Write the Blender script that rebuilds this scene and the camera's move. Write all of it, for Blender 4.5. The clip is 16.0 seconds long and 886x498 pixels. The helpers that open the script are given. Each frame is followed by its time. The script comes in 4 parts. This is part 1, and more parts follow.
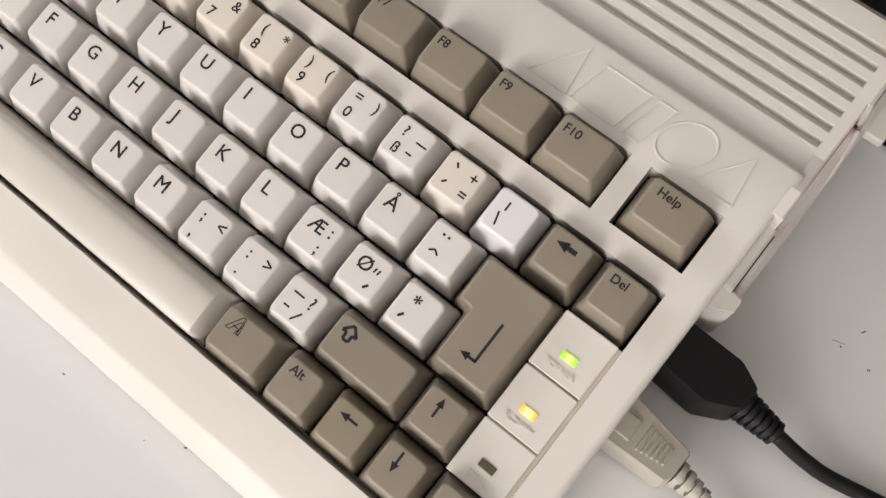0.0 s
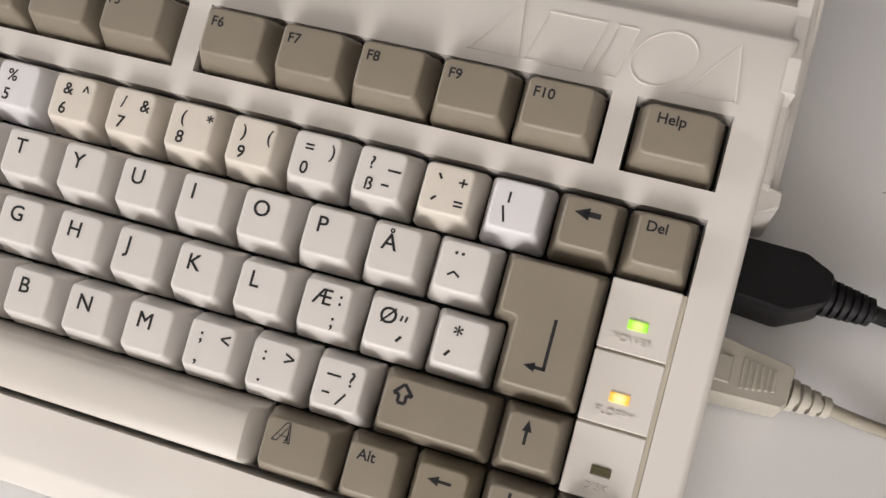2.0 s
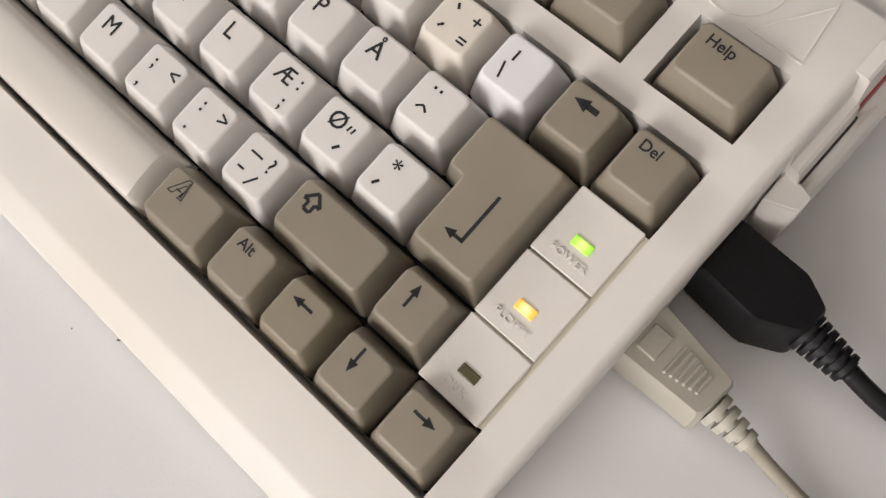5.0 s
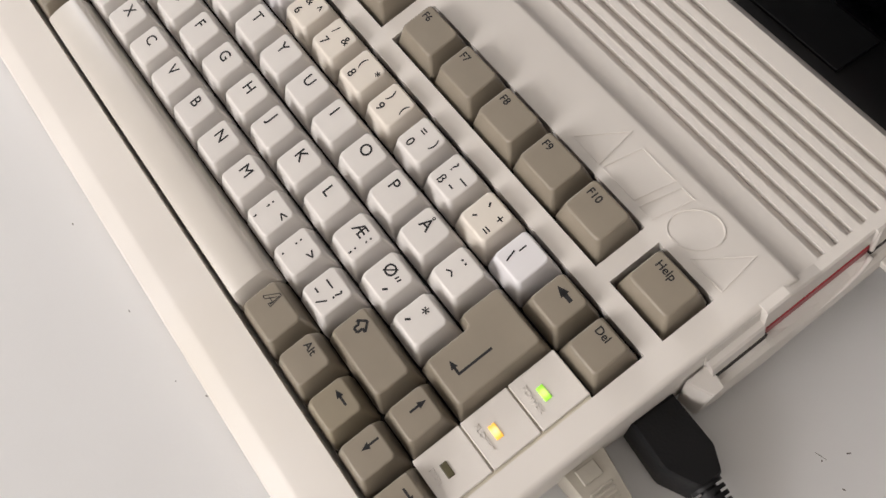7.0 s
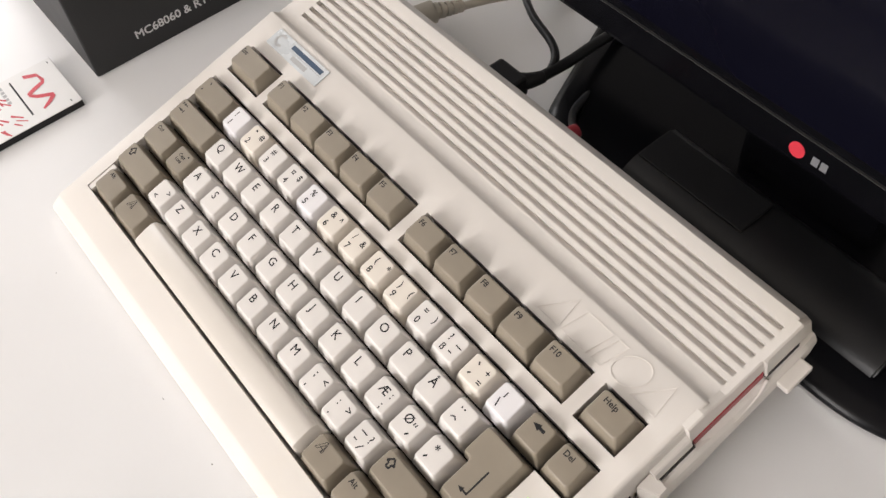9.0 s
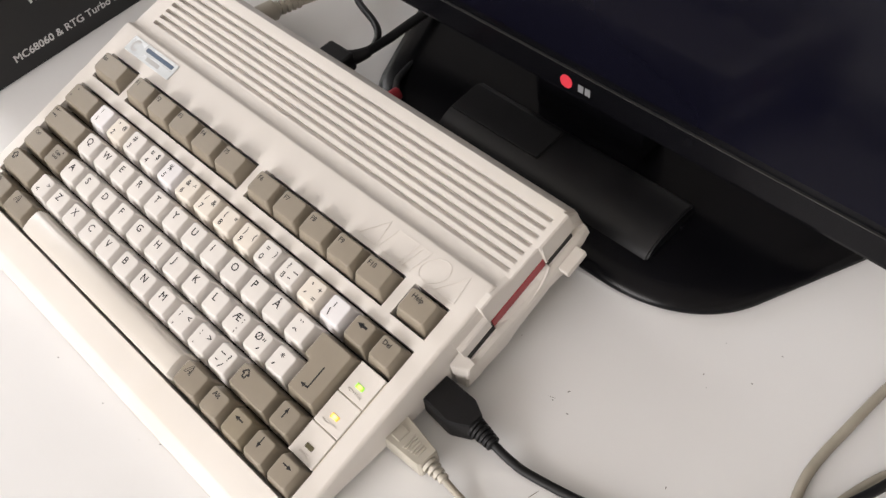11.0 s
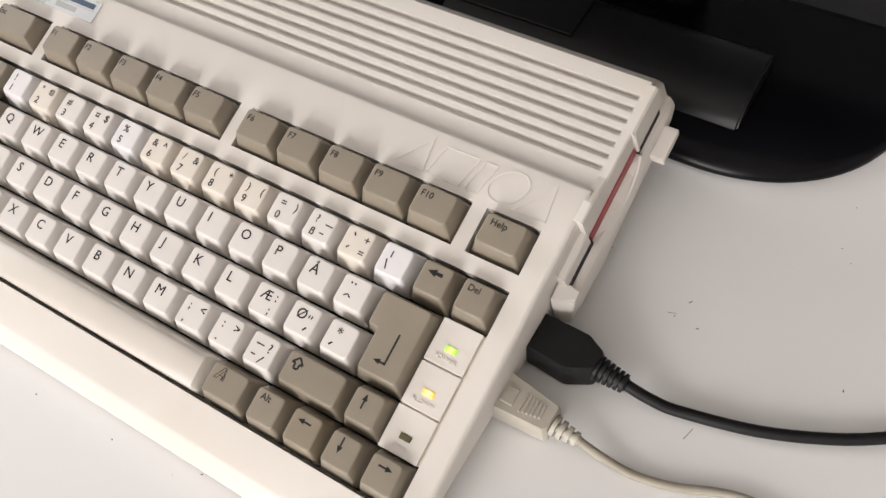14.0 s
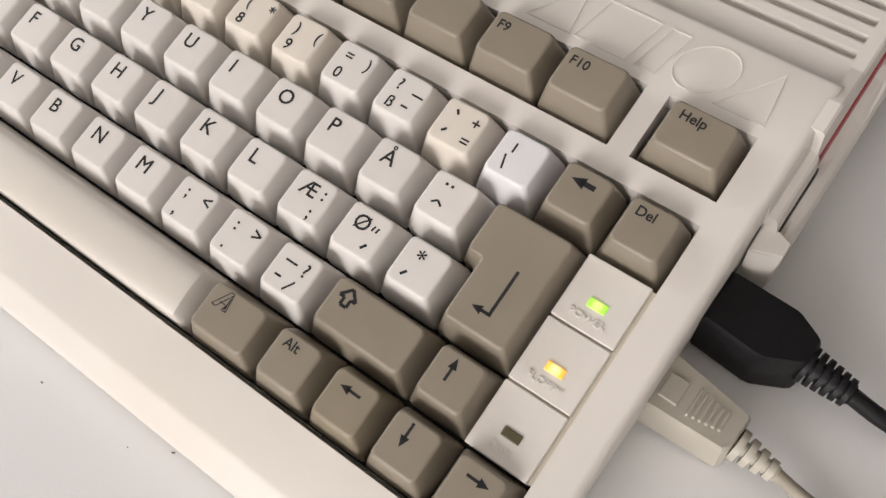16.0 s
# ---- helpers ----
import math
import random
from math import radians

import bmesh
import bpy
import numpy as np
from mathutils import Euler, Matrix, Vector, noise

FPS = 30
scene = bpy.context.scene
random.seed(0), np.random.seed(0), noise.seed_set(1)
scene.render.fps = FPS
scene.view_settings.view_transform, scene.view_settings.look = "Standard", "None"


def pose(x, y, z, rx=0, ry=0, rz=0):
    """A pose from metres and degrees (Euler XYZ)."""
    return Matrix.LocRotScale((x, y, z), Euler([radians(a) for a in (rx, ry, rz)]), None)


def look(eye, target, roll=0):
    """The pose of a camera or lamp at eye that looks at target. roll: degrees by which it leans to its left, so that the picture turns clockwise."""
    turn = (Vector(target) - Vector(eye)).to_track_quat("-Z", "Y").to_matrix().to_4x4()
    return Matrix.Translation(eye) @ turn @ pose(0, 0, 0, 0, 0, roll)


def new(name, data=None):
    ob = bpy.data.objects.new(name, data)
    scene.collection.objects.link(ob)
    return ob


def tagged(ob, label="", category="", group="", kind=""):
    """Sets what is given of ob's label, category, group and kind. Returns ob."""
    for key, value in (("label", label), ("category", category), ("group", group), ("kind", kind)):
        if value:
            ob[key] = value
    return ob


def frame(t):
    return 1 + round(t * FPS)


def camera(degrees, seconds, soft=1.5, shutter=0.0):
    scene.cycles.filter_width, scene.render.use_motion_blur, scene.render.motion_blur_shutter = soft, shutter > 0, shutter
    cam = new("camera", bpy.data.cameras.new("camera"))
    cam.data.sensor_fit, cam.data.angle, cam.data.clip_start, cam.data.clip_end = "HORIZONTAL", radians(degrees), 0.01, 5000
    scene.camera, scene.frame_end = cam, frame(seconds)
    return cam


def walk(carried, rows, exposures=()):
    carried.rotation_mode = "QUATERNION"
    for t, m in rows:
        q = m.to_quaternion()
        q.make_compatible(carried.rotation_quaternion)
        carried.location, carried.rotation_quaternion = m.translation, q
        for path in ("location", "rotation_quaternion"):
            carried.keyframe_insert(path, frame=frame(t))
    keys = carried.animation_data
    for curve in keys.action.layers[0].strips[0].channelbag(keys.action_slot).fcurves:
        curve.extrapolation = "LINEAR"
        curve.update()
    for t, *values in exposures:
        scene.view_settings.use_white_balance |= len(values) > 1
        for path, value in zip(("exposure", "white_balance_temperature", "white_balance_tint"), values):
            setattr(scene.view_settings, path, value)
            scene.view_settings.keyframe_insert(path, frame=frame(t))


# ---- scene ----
cam = camera(51.0, 16.0)
ROWS = [
    (0, 0.30734, -0.01805, 0.28892, 22.468, -1.453, 39.013),
    (0.5, 0.30143, -0.01394, 0.28690, 22.262, -0.487, 37.068),
    (1, 0.29730, -0.00826, 0.28508, 21.922, 1.452, 32.308),
    (1.5, 0.29440, -0.00742, 0.28344, 21.708, 3.508, 25.613),
    (2, 0.28966, -0.00737, 0.26903, 20.937, 5.784, 17.455),
    (2.5, 0.28874, -0.00643, 0.25345, 19.016, 8.065, 11.046),
    (3, 0.28346, -0.01264, 0.23375, 19.194, 8.364, 12.011),
    (3.5, 0.28671, -0.01678, 0.22013, 20.344, 7.221, 19.184),
    (4, 0.29948, -0.01796, 0.22017, 21.544, 5.057, 28.689),
    (4.2, 0.30586, -0.02048, 0.21970, 22.328, 4.043, 32.462),
    (6.3, 0.36371, -0.00388, 0.26365, 26.178, 0.633, 53.164),
    (6.5, 0.36367, -0.00688, 0.27384, 27.036, 0.630, 53.998),
    (7, 0.36178, -0.01548, 0.30927, 28.995, 0.976, 54.776),
    (7.5, 0.36278, -0.01811, 0.34872, 30.917, 1.923, 55.089),
    (8, 0.37414, -0.02609, 0.38346, 33.183, 2.633, 54.600),
    (8.2, 0.37426, -0.03082, 0.39035, 34.286, 2.809, 53.726),
    (10.3, 0.48726, -0.02276, 0.43981, 36.939, 6.575, 47.144),
    (10.5, 0.49846, -0.02635, 0.44237, 37.250, 6.675, 45.965),
    (11, 0.51431, -0.03214, 0.44298, 36.658, 6.628, 44.409),
    (11.5, 0.52511, -0.03573, 0.44019, 35.953, 7.754, 40.918),
    (12, 0.52039, -0.03399, 0.43182, 34.530, 8.860, 34.962),
    (12.5, 0.49245, -0.03734, 0.41455, 33.289, 8.432, 32.541),
    (13, 0.46500, -0.03902, 0.39850, 32.182, 8.336, 31.813),
    (13.5, 0.44055, -0.04144, 0.38365, 31.449, 8.448, 31.697),
    (14, 0.41312, -0.04784, 0.36529, 31.541, 7.824, 31.542),
    (14.5, 0.38759, -0.04983, 0.34095, 31.068, 7.212, 31.187),
    (15, 0.36455, -0.05074, 0.31459, 30.602, 5.832, 31.998),
    (15.5, 0.35012, -0.05437, 0.27992, 31.226, 4.380, 34.738),
    (16, 0.33787, -0.03979, 0.23979, 31.763, 2.780, 36.970),
]
EXPOSURES = [(0.0, -0.28), (1.0, -0.38), (2.4, -0.42), (3.5, -0.5), (4.2, -0.45), (6.5, -0.32), (7.0, -0.36), (7.5, -0.25), (8.2, -0.12), (10.5, 0.04), (12.0, 0.0), (13.0, -0.06), (13.5, -0.12), (14.5, -0.06), (15.0, -0.18), (16.0, -0.33)]
walk(cam, [(t, pose(x, y, z, rx, ry, rz)) for t, x, y, z, rx, ry, rz in ROWS], EXPOSURES)

# ---- light ----
world = bpy.data.worlds.new("sky")
scene.world = world
world.use_nodes = True
wn = world.node_tree
sky = wn.nodes.new("ShaderNodeTexSky")
sky.sky_type, sky.sun_disc = "NISHITA", False
sky.sun_elevation, sky.sun_rotation = radians(40), radians(200)
wn.nodes["Background"].inputs["Strength"].default_value = 0.12
wn.links.new(sky.outputs["Color"], wn.nodes["Background"].inputs["Color"])


def area_light(name, eye, target, sx, sy, watts, colour):
    d = bpy.data.lights.new(name, "AREA")
    d.shape, d.size, d.size_y, d.energy, d.color = "RECTANGLE", sx, sy, watts, colour
    ob = new(name, d)
    ob.matrix_world = look(eye, target)
    return ob


area_light("window_light", (0.10, -3.03, 0.93), (0.14, 0.1, 0.10), 1.8, 1.7, 118, (1.0, 0.945, 0.912))
area_light("window_light_side", (-2.63, 0.15, 1.0), (0.3, 0.15, 0.1), 1.4, 1.3, 46, (1.0, 0.965, 0.955))


# ---- materials ----
def material(name, colour, rough=0.5, metal=0.0, var=0.06, scale=40.0, bump=0.0, bump_scale=900.0, emit=None, power=0.0, spec=0.5, rand=0.0, coat=0.0, stain=None, stain_scale=9.0, stain_low=0.55):
    """Procedural surface: colour, cloudy variation, fine relief, stains."""
    m = bpy.data.materials.new(name)
    m.use_nodes = True
    n, l = m.node_tree.nodes, m.node_tree.links
    b = n["Principled BSDF"]
    b.inputs["Roughness"].default_value, b.inputs["Metallic"].default_value = rough, metal
    b.inputs["Specular IOR Level"].default_value = spec
    b.inputs["Coat Weight"].default_value = coat
    co = n.new("ShaderNodeTexCoord")
    no = n.new("ShaderNodeTexNoise")
    no.inputs["Scale"].default_value, no.inputs["Detail"].default_value = scale, 5
    l.new(co.outputs["Object"], no.inputs["Vector"])
    ramp = n.new("ShaderNodeMapRange")
    ramp.inputs["From Min"].default_value, ramp.inputs["From Max"].default_value = 0.3, 0.7
    ramp.inputs["To Min"].default_value, ramp.inputs["To Max"].default_value = 1 - var, 1 + var
    l.new(no.outputs["Fac"], ramp.inputs["Value"])
    mul = n.new("ShaderNodeMix")
    mul.data_type, mul.blend_type = "RGBA", "MULTIPLY"
    mul.inputs["Factor"].default_value = 1.0
    mul.inputs[6].default_value = (*colour, 1)
    l.new(ramp.outputs["Result"], mul.inputs[7])
    out = mul.outputs[2]
    if rand:
        info = n.new("ShaderNodeObjectInfo")
        r = n.new("ShaderNodeMapRange")
        r.inputs["To Min"].default_value, r.inputs["To Max"].default_value = 1 - rand, 1 + rand
        l.new(info.outputs["Random"], r.inputs["Value"])
        m2 = n.new("ShaderNodeMix")
        m2.data_type, m2.blend_type = "RGBA", "MULTIPLY"
        m2.inputs["Factor"].default_value = 1.0
        l.new(out, m2.inputs[6])
        l.new(r.outputs["Result"], m2.inputs[7])
        out = m2.outputs[2]
    if stain:
        n3 = n.new("ShaderNodeTexNoise")
        n3.inputs["Scale"].default_value, n3.inputs["Detail"].default_value = stain_scale, 8
        l.new(co.outputs["Object"], n3.inputs["Vector"])
        r3 = n.new("ShaderNodeMapRange")
        r3.inputs["From Min"].default_value, r3.inputs["From Max"].default_value = stain_low, stain_low + 0.2
        l.new(n3.outputs["Fac"], r3.inputs["Value"])
        m3 = n.new("ShaderNodeMix")
        m3.data_type = "RGBA"
        l.new(r3.outputs["Result"], m3.inputs["Factor"])
        l.new(out, m3.inputs[6])
        m3.inputs[7].default_value = (*stain, 1)
        out = m3.outputs[2]
    l.new(out, b.inputs["Base Color"])
    rr = n.new("ShaderNodeMapRange")
    rr.inputs["To Min"].default_value, rr.inputs["To Max"].default_value = max(rough - 0.07, 0.02), min(rough + 0.07, 1)
    l.new(no.outputs["Fac"], rr.inputs["Value"])
    l.new(rr.outputs["Result"], b.inputs["Roughness"])
    if bump:
        nb = n.new("ShaderNodeTexNoise")
        nb.inputs["Scale"].default_value, nb.inputs["Detail"].default_value = bump_scale, 3
        l.new(co.outputs["Object"], nb.inputs["Vector"])
        bp = n.new("ShaderNodeBump")
        bp.inputs["Strength"].default_value, bp.inputs["Distance"].default_value = bump, 0.0003
        l.new(nb.outputs["Fac"], bp.inputs["Height"])
        l.new(bp.outputs["Normal"], b.inputs["Normal"])
    if emit:
        b.inputs["Emission Color"].default_value, b.inputs["Emission Strength"].default_value = (*emit, 1), power
    return m


CASE = material("beige_abs", (0.665, 0.63, 0.592), 0.45, var=0.03, scale=14, bump=0.10, bump_scale=2200, stain=(0.62, 0.575, 0.51), stain_scale=7, stain_low=0.6)
CASE_LOW = material("yellowed_abs", (0.62, 0.57, 0.47), 0.5, var=0.04, scale=14, bump=0.2, bump_scale=1500)
KEY_LIGHT = material("light_keycap", (0.648, 0.620, 0.595), 0.38, var=0.025, scale=60, bump=0.10, bump_scale=2500, rand=0.02, stain=(0.52, 0.44, 0.35), stain_scale=330, stain_low=0.73)
KEY_YELLOW = material("yellowed_keycap", (0.660, 0.610, 0.545), 0.38, var=0.03, scale=60, bump=0.10, bump_scale=2500, stain=(0.52, 0.42, 0.32), stain_scale=330, stain_low=0.72)
KEY_WHITE = material("white_keycap", (0.69, 0.675, 0.69), 0.36, var=0.02, scale=60, bump=0.10, bump_scale=2500)
KEY_GREY = material("grey_keycap", (0.238, 0.205, 0.160), 0.40, var=0.05, scale=60, bump=0.10, bump_scale=2500, rand=0.04)
KEY_OLIVE = material("olive_keycap", (0.235, 0.2, 0.145), 0.40, var=0.05, scale=60, bump=0.10, bump_scale=2500)
SPACE = material("spacebar_plastic", (0.60, 0.565, 0.52), 0.36, var=0.03, scale=30, bump=0.08, bump_scale=2500)
INK = material("legend_ink", (0.022, 0.022, 0.024), 0.65, spec=0.2, var=0.1, scale=200)
DARK = material("dark_gap", (0.02, 0.018, 0.016), 0.8, var=0.2, scale=100)
def led_material(name, rim, core, power):
    """A translucent lens, brightest over the diode in its middle."""
    m = material(name, (0.4, 0.4, 0.1), 0.3)
    n, l = m.node_tree.nodes, m.node_tree.links
    b = n["Principled BSDF"]
    co = n.new("ShaderNodeTexCoord")
    ln = n.new("ShaderNodeVectorMath")
    ln.operation = "LENGTH"
    l.new(co.outputs["Object"], ln.inputs[0])
    r = n.new("ShaderNodeMapRange")
    r.inputs["From Min"].default_value, r.inputs["From Max"].default_value = 0.0004, 0.0021
    r.inputs["To Min"].default_value, r.inputs["To Max"].default_value = 1.0, 0.0
    l.new(ln.outputs["Value"], r.inputs["Value"])
    mx = n.new("ShaderNodeMix")
    mx.data_type = "RGBA"
    mx.inputs[6].default_value, mx.inputs[7].default_value = (*rim, 1), (*core, 1)
    l.new(r.outputs["Result"], mx.inputs["Factor"])
    l.new(mx.outputs[2], b.inputs["Emission Color"])
    b.inputs["Emission Strength"].default_value = power
    return m


LED_GREEN = led_material("green_led", (0.20, 0.85, 0.0), (0.85, 1.0, 0.35), 1.0)
LED_AMBER = led_material("amber_led", (1.0, 0.40, 0.01), (1.0, 0.95, 0.55), 1.15)
LED_OFF = material("dark_led", (0.085, 0.075, 0.035), 0.3)
RED = material("red_disk_plastic", (0.30, 0.025, 0.035), 0.4, var=0.08)
TABLE = material("white_table_laminate", (0.79, 0.79, 0.795), 0.30, var=0.02, scale=5, bump=0.12, bump_scale=1200, stain=(0.755, 0.75, 0.75), stain_scale=3.0)
SPECK = material("dirt_speck", (0.10, 0.09, 0.08), 0.9)
BLACK_RUBBER = material("black_plug_plastic", (0.009, 0.009, 0.010), 0.48, spec=0.25, var=0.2, scale=60, bump=0.4, bump_scale=900)
GREY_PLUG = material("beige_plug_plastic", (0.46, 0.43, 0.37), 0.45, var=0.06, scale=50, bump=0.2)
BEIGE_CABLE = material("beige_cable_sleeve", (0.335, 0.305, 0.25), 0.5, var=0.08, scale=80, stain=(0.28, 0.25, 0.2), stain_scale=30)
GLOSS_BLACK = material("gloss_black_plastic", (0.003, 0.003, 0.004), 0.24, var=0.2, scale=20, spec=0.16)
SATIN_BLACK = material("satin_black_plastic", (0.007, 0.007, 0.008), 0.40, spec=0.30, var=0.2, scale=30, bump=0.15)
SCREEN = material("dark_screen", (0.003, 0.003, 0.007), 0.12, spec=0.09, var=0.1, scale=8)
# Paler than the black bezel: paints in the highlight along its edge.
BEZEL_GLINT = material("bezel_edge_glint", (0.03, 0.03, 0.03), 0.35)
DIM_GREY = material("dim_grey_print", (0.16, 0.16, 0.17), 0.5)
BOX_BLACK = material("black_card_box", (0.012, 0.012, 0.013), 0.55, var=0.25, scale=25, bump=0.15, bump_scale=500)
PRINT_WHITE = material("white_print", (0.62, 0.62, 0.62), 0.6)
PRINT_RED = material("red_print", (0.55, 0.03, 0.05), 0.5)
PRINT_GREY = material("grey_print", (0.38, 0.38, 0.38), 0.5)
PAPER = material("white_cover", (0.74, 0.735, 0.73), 0.4, var=0.02)
BADGE = material("pale_badge", (0.55, 0.58, 0.60), 0.28, metal=0.2, var=0.04)
BADGE_BLUE = material("badge_blue_print", (0.02, 0.05, 0.10), 0.4)
YELLOW = material("yellow_button_plastic", (0.85, 0.50, 0.01), 0.3, var=0.05)
WALL = material("white_wall_paint", (0.72, 0.70, 0.67), 0.85, var=0.03, scale=3, bump=0.3, bump_scale=200)
# Assumed dark grey for the unseen north wall, to darken glossy reflections.
WALL_DIMMING = material("reflection_dimming_grey", (0.16, 0.16, 0.165), 0.85, var=0.05, scale=3, bump=0.3, bump_scale=200)
FLOORM = material("grey_floor", (0.30, 0.26, 0.22), 0.6, var=0.12, scale=6)
GLASSM = material("window_frame_paint", (0.75, 0.75, 0.74), 0.4)

# ---- keyboard plane ----
U = 0.01905
SLOPE, LIFT = 14.643, 0.0241
KB = pose(0, 0, LIFT, SLOPE)
KBI = KB.inverted()
BEZEL = -0.005


def part(name, bm, mat, parent, label="", m=None, smooth=False):
    me = bpy.data.meshes.new(name)
    bm.to_mesh(me)
    bm.free()
    for mm in (mat if isinstance(mat, (list, tuple)) else [mat]):
        me.materials.append(mm)
    if smooth:
        me.shade_smooth()
    ob = new(name, me)
    ob.parent = parent
    if m is not None:
        ob.matrix_basis = m
    if label:
        ob["label"] = label
    return ob


def thing(name, label, category, group="", kind="", m=None):
    ob = new(name)
    if m is not None:
        ob.matrix_basis = m
    return tagged(ob, label, category, group, kind)


def put(bm, verts, faces, mat=0):
    vs = [bm.verts.new(v) for v in verts]
    for f in faces:
        try:
            bm.faces.new([vs[i] for i in f]).material_index = mat
        except ValueError:
            pass
    return vs


def box(bm, x0, x1, y0, y1, z0, z1, bevel=0.0, seg=2, m=None):
    r = bmesh.ops.create_cube(bm, size=1.0)
    vs = r["verts"]
    bmesh.ops.transform(bm, matrix=Matrix.Translation(((x0 + x1) / 2, (y0 + y1) / 2, (z0 + z1) / 2)) @ Matrix.Diagonal((x1 - x0, y1 - y0, z1 - z0, 1)), verts=vs)
    if bevel:
        es = list({e for v in vs for e in v.link_edges})
        out = bmesh.ops.bevel(bm, geom=es, offset=bevel, segments=seg, affect="EDGES", profile=0.5)
        vs = list({v for f in out["faces"] for v in f.verts} | {v for v in vs if v.is_valid})
    if m is not None:
        bmesh.ops.transform(bm, matrix=m, verts=[v for v in vs if v.is_valid])
    return bm


def rounded(x0, x1, y0, y1, r, n=4):
    """A rounded rectangle's outline, anticlockwise."""
    pts = []
    for cx, cy, a0 in ((x1 - r, y1 - r, 0), (x0 + r, y1 - r, 90), (x0 + r, y0 + r, 180), (x1 - r, y0 + r, 270)):
        for i in range(n + 1):
            a = radians(a0 + 90 * i / n)
            pts.append((cx + r * math.cos(a), cy + r * math.sin(a)))
    return pts


def loft(rings, cap=True, floor=False):
    """A skin over rings of equal length."""
    bm = bmesh.new()
    vs = [[bm.verts.new(p) for p in ring] for ring in rings]
    k = len(rings[0])
    for a, b in zip(vs, vs[1:]):
        for i in range(k):
            bm.faces.new((a[i], a[(i + 1) % k], b[(i + 1) % k], b[i]))
    if cap:
        bm.faces.new(vs[-1])
    if floor:
        bm.faces.new(vs[0][::-1])
    return bm


def flat(bm, pts, z=0.0, thick=0.0):
    """A flat polygon (or thin plate) from an anticlockwise outline."""
    k = len(pts)
    top = [bm.verts.new((x, y, z + thick)) for x, y in pts]
    bm.faces.new(top)
    if thick:
        low = [bm.verts.new((x, y, z)) for x, y in pts]
        for i in range(k):
            bm.faces.new((low[i], low[(i + 1) % k], top[(i + 1) % k], top[i]))
    return bm


def bar(bm, a, b, w, z=0.0, thick=0.0):
    a, b = Vector(a), Vector(b)
    d = (b - a).normalized() * w / 2
    s = Vector((-d.y, d.x))
    return flat(bm, [tuple(p) for p in (a - s, b - s, b + s, a + s)], z, thick)


TEXTS = {}


def text(bm, s, x, y, size, z=0.0, thick=0.0, turn=0.0, shear=0.0, bold=0.0, m=None):
    """Adds lettering with its lower left corner at x, y."""
    key = (s, round(thick, 6), shear)
    if key not in TEXTS:
        c = bpy.data.curves.new("lettering", "FONT")
        c.body, c.size, c.extrude, c.shear, c.resolution_u = s, 1.0, thick / 2 / size if thick else 0.0, shear, 3
        ob = bpy.data.objects.new("lettering", c)
        scene.collection.objects.link(ob)
        bpy.context.view_layer.update()
        TEXTS[key] = bpy.data.meshes.new_from_object(ob.evaluated_get(bpy.context.evaluated_depsgraph_get()))
        bpy.data.objects.remove(ob)
    for n, (dx, dy) in enumerate(((0, 0), (bold, 0), (0, bold), (bold, bold)) if bold else ((0, 0),)):
        before = len(bm.verts)
        bm.from_mesh(TEXTS[key])
        bm.verts.ensure_lookup_table()
        mm = pose(x + dx, y + dy, z + 0.00001 * n, 0, 0, turn) @ Matrix.Diagonal((size, size, size, 1))
        bmesh.ops.transform(bm, matrix=mm if m is None else m @ mm, verts=bm.verts[before:])
    return bm


def tube(points, radius, segs=10, closed_ends=True, samples=6):
    """A round sleeve along a smooth line through points."""
    p = [Vector(q) for q in points]
    line = []
    for i in range(len(p) - 1):
        a, b, c, d = p[max(i - 1, 0)], p[i], p[i + 1], p[min(i + 2, len(p) - 1)]
        for k in range(samples):
            t = k / samples
            line.append(0.5 * ((2 * b) + (c - a) * t + (2 * a - 5 * b + 4 * c - d) * t * t + (3 * b - a - 3 * c + d) * t ** 3))
    line.append(p[-1])
    bm = bmesh.new()
    rings = []
    for i, q in enumerate(line):
        d = (line[min(i + 1, len(line) - 1)] - line[max(i - 1, 0)]).normalized()
        s = d.cross(Vector((0, 0, 1)))
        s = s.normalized() if s.length > 1e-4 else Vector((1, 0, 0))
        u = s.cross(d)
        r = radius[0] + (radius[1] - radius[0]) * i / (len(line) - 1) if isinstance(radius, tuple) else radius
        rings.append([bm.verts.new(q + r * (math.cos(2 * math.pi * k / segs) * s + math.sin(2 * math.pi * k / segs) * u)) for k in range(segs)])
    for a, b in zip(rings, rings[1:]):
        for k in range(segs):
            bm.faces.new((a[k], b[k], b[(k + 1) % segs], a[(k + 1) % segs]))
    if closed_ends:
        bm.faces.new(rings[0])
        bm.faces.new(rings[-1][::-1])
    bmesh.ops.recalc_face_normals(bm, faces=bm.faces)
    return bm


# ---- room ----
def wall(name, x0, x1, y0, y1, z0, z1, mat=WALL, label="plain white painted wall of the room", category="wall"):
    bm = box(bmesh.new(), x0, x1, y0, y1, z0, z1)
    return tagged(part(name, bm, mat, None), label, category, kind="structure")


DESK = -0.74
TOP = DESK + 2.6
wall("floor", -2.8, 2.4, -3.2, 1.6, DESK - 0.1, DESK, FLOORM, "plain grey floor under the table", "floor")
wall("ceiling", -2.8, 2.4, -3.2, 1.6, TOP, TOP + 0.1, WALL, "plain white ceiling", "ceiling")
# Unseen north wall, added dark so the glossy foot and screen reflect less light.
wall("wall_north", -2.8, 2.4, 1.5, 1.6, DESK, TOP, WALL_DIMMING, "unseen wall behind the monitor, made dark grey to darken reflections")
wall("wall_east", 2.3, 2.4, -3.1, 1.5, DESK, TOP)
wall("wall_south", -2.8, -0.85, -3.2, -3.1, DESK, TOP)
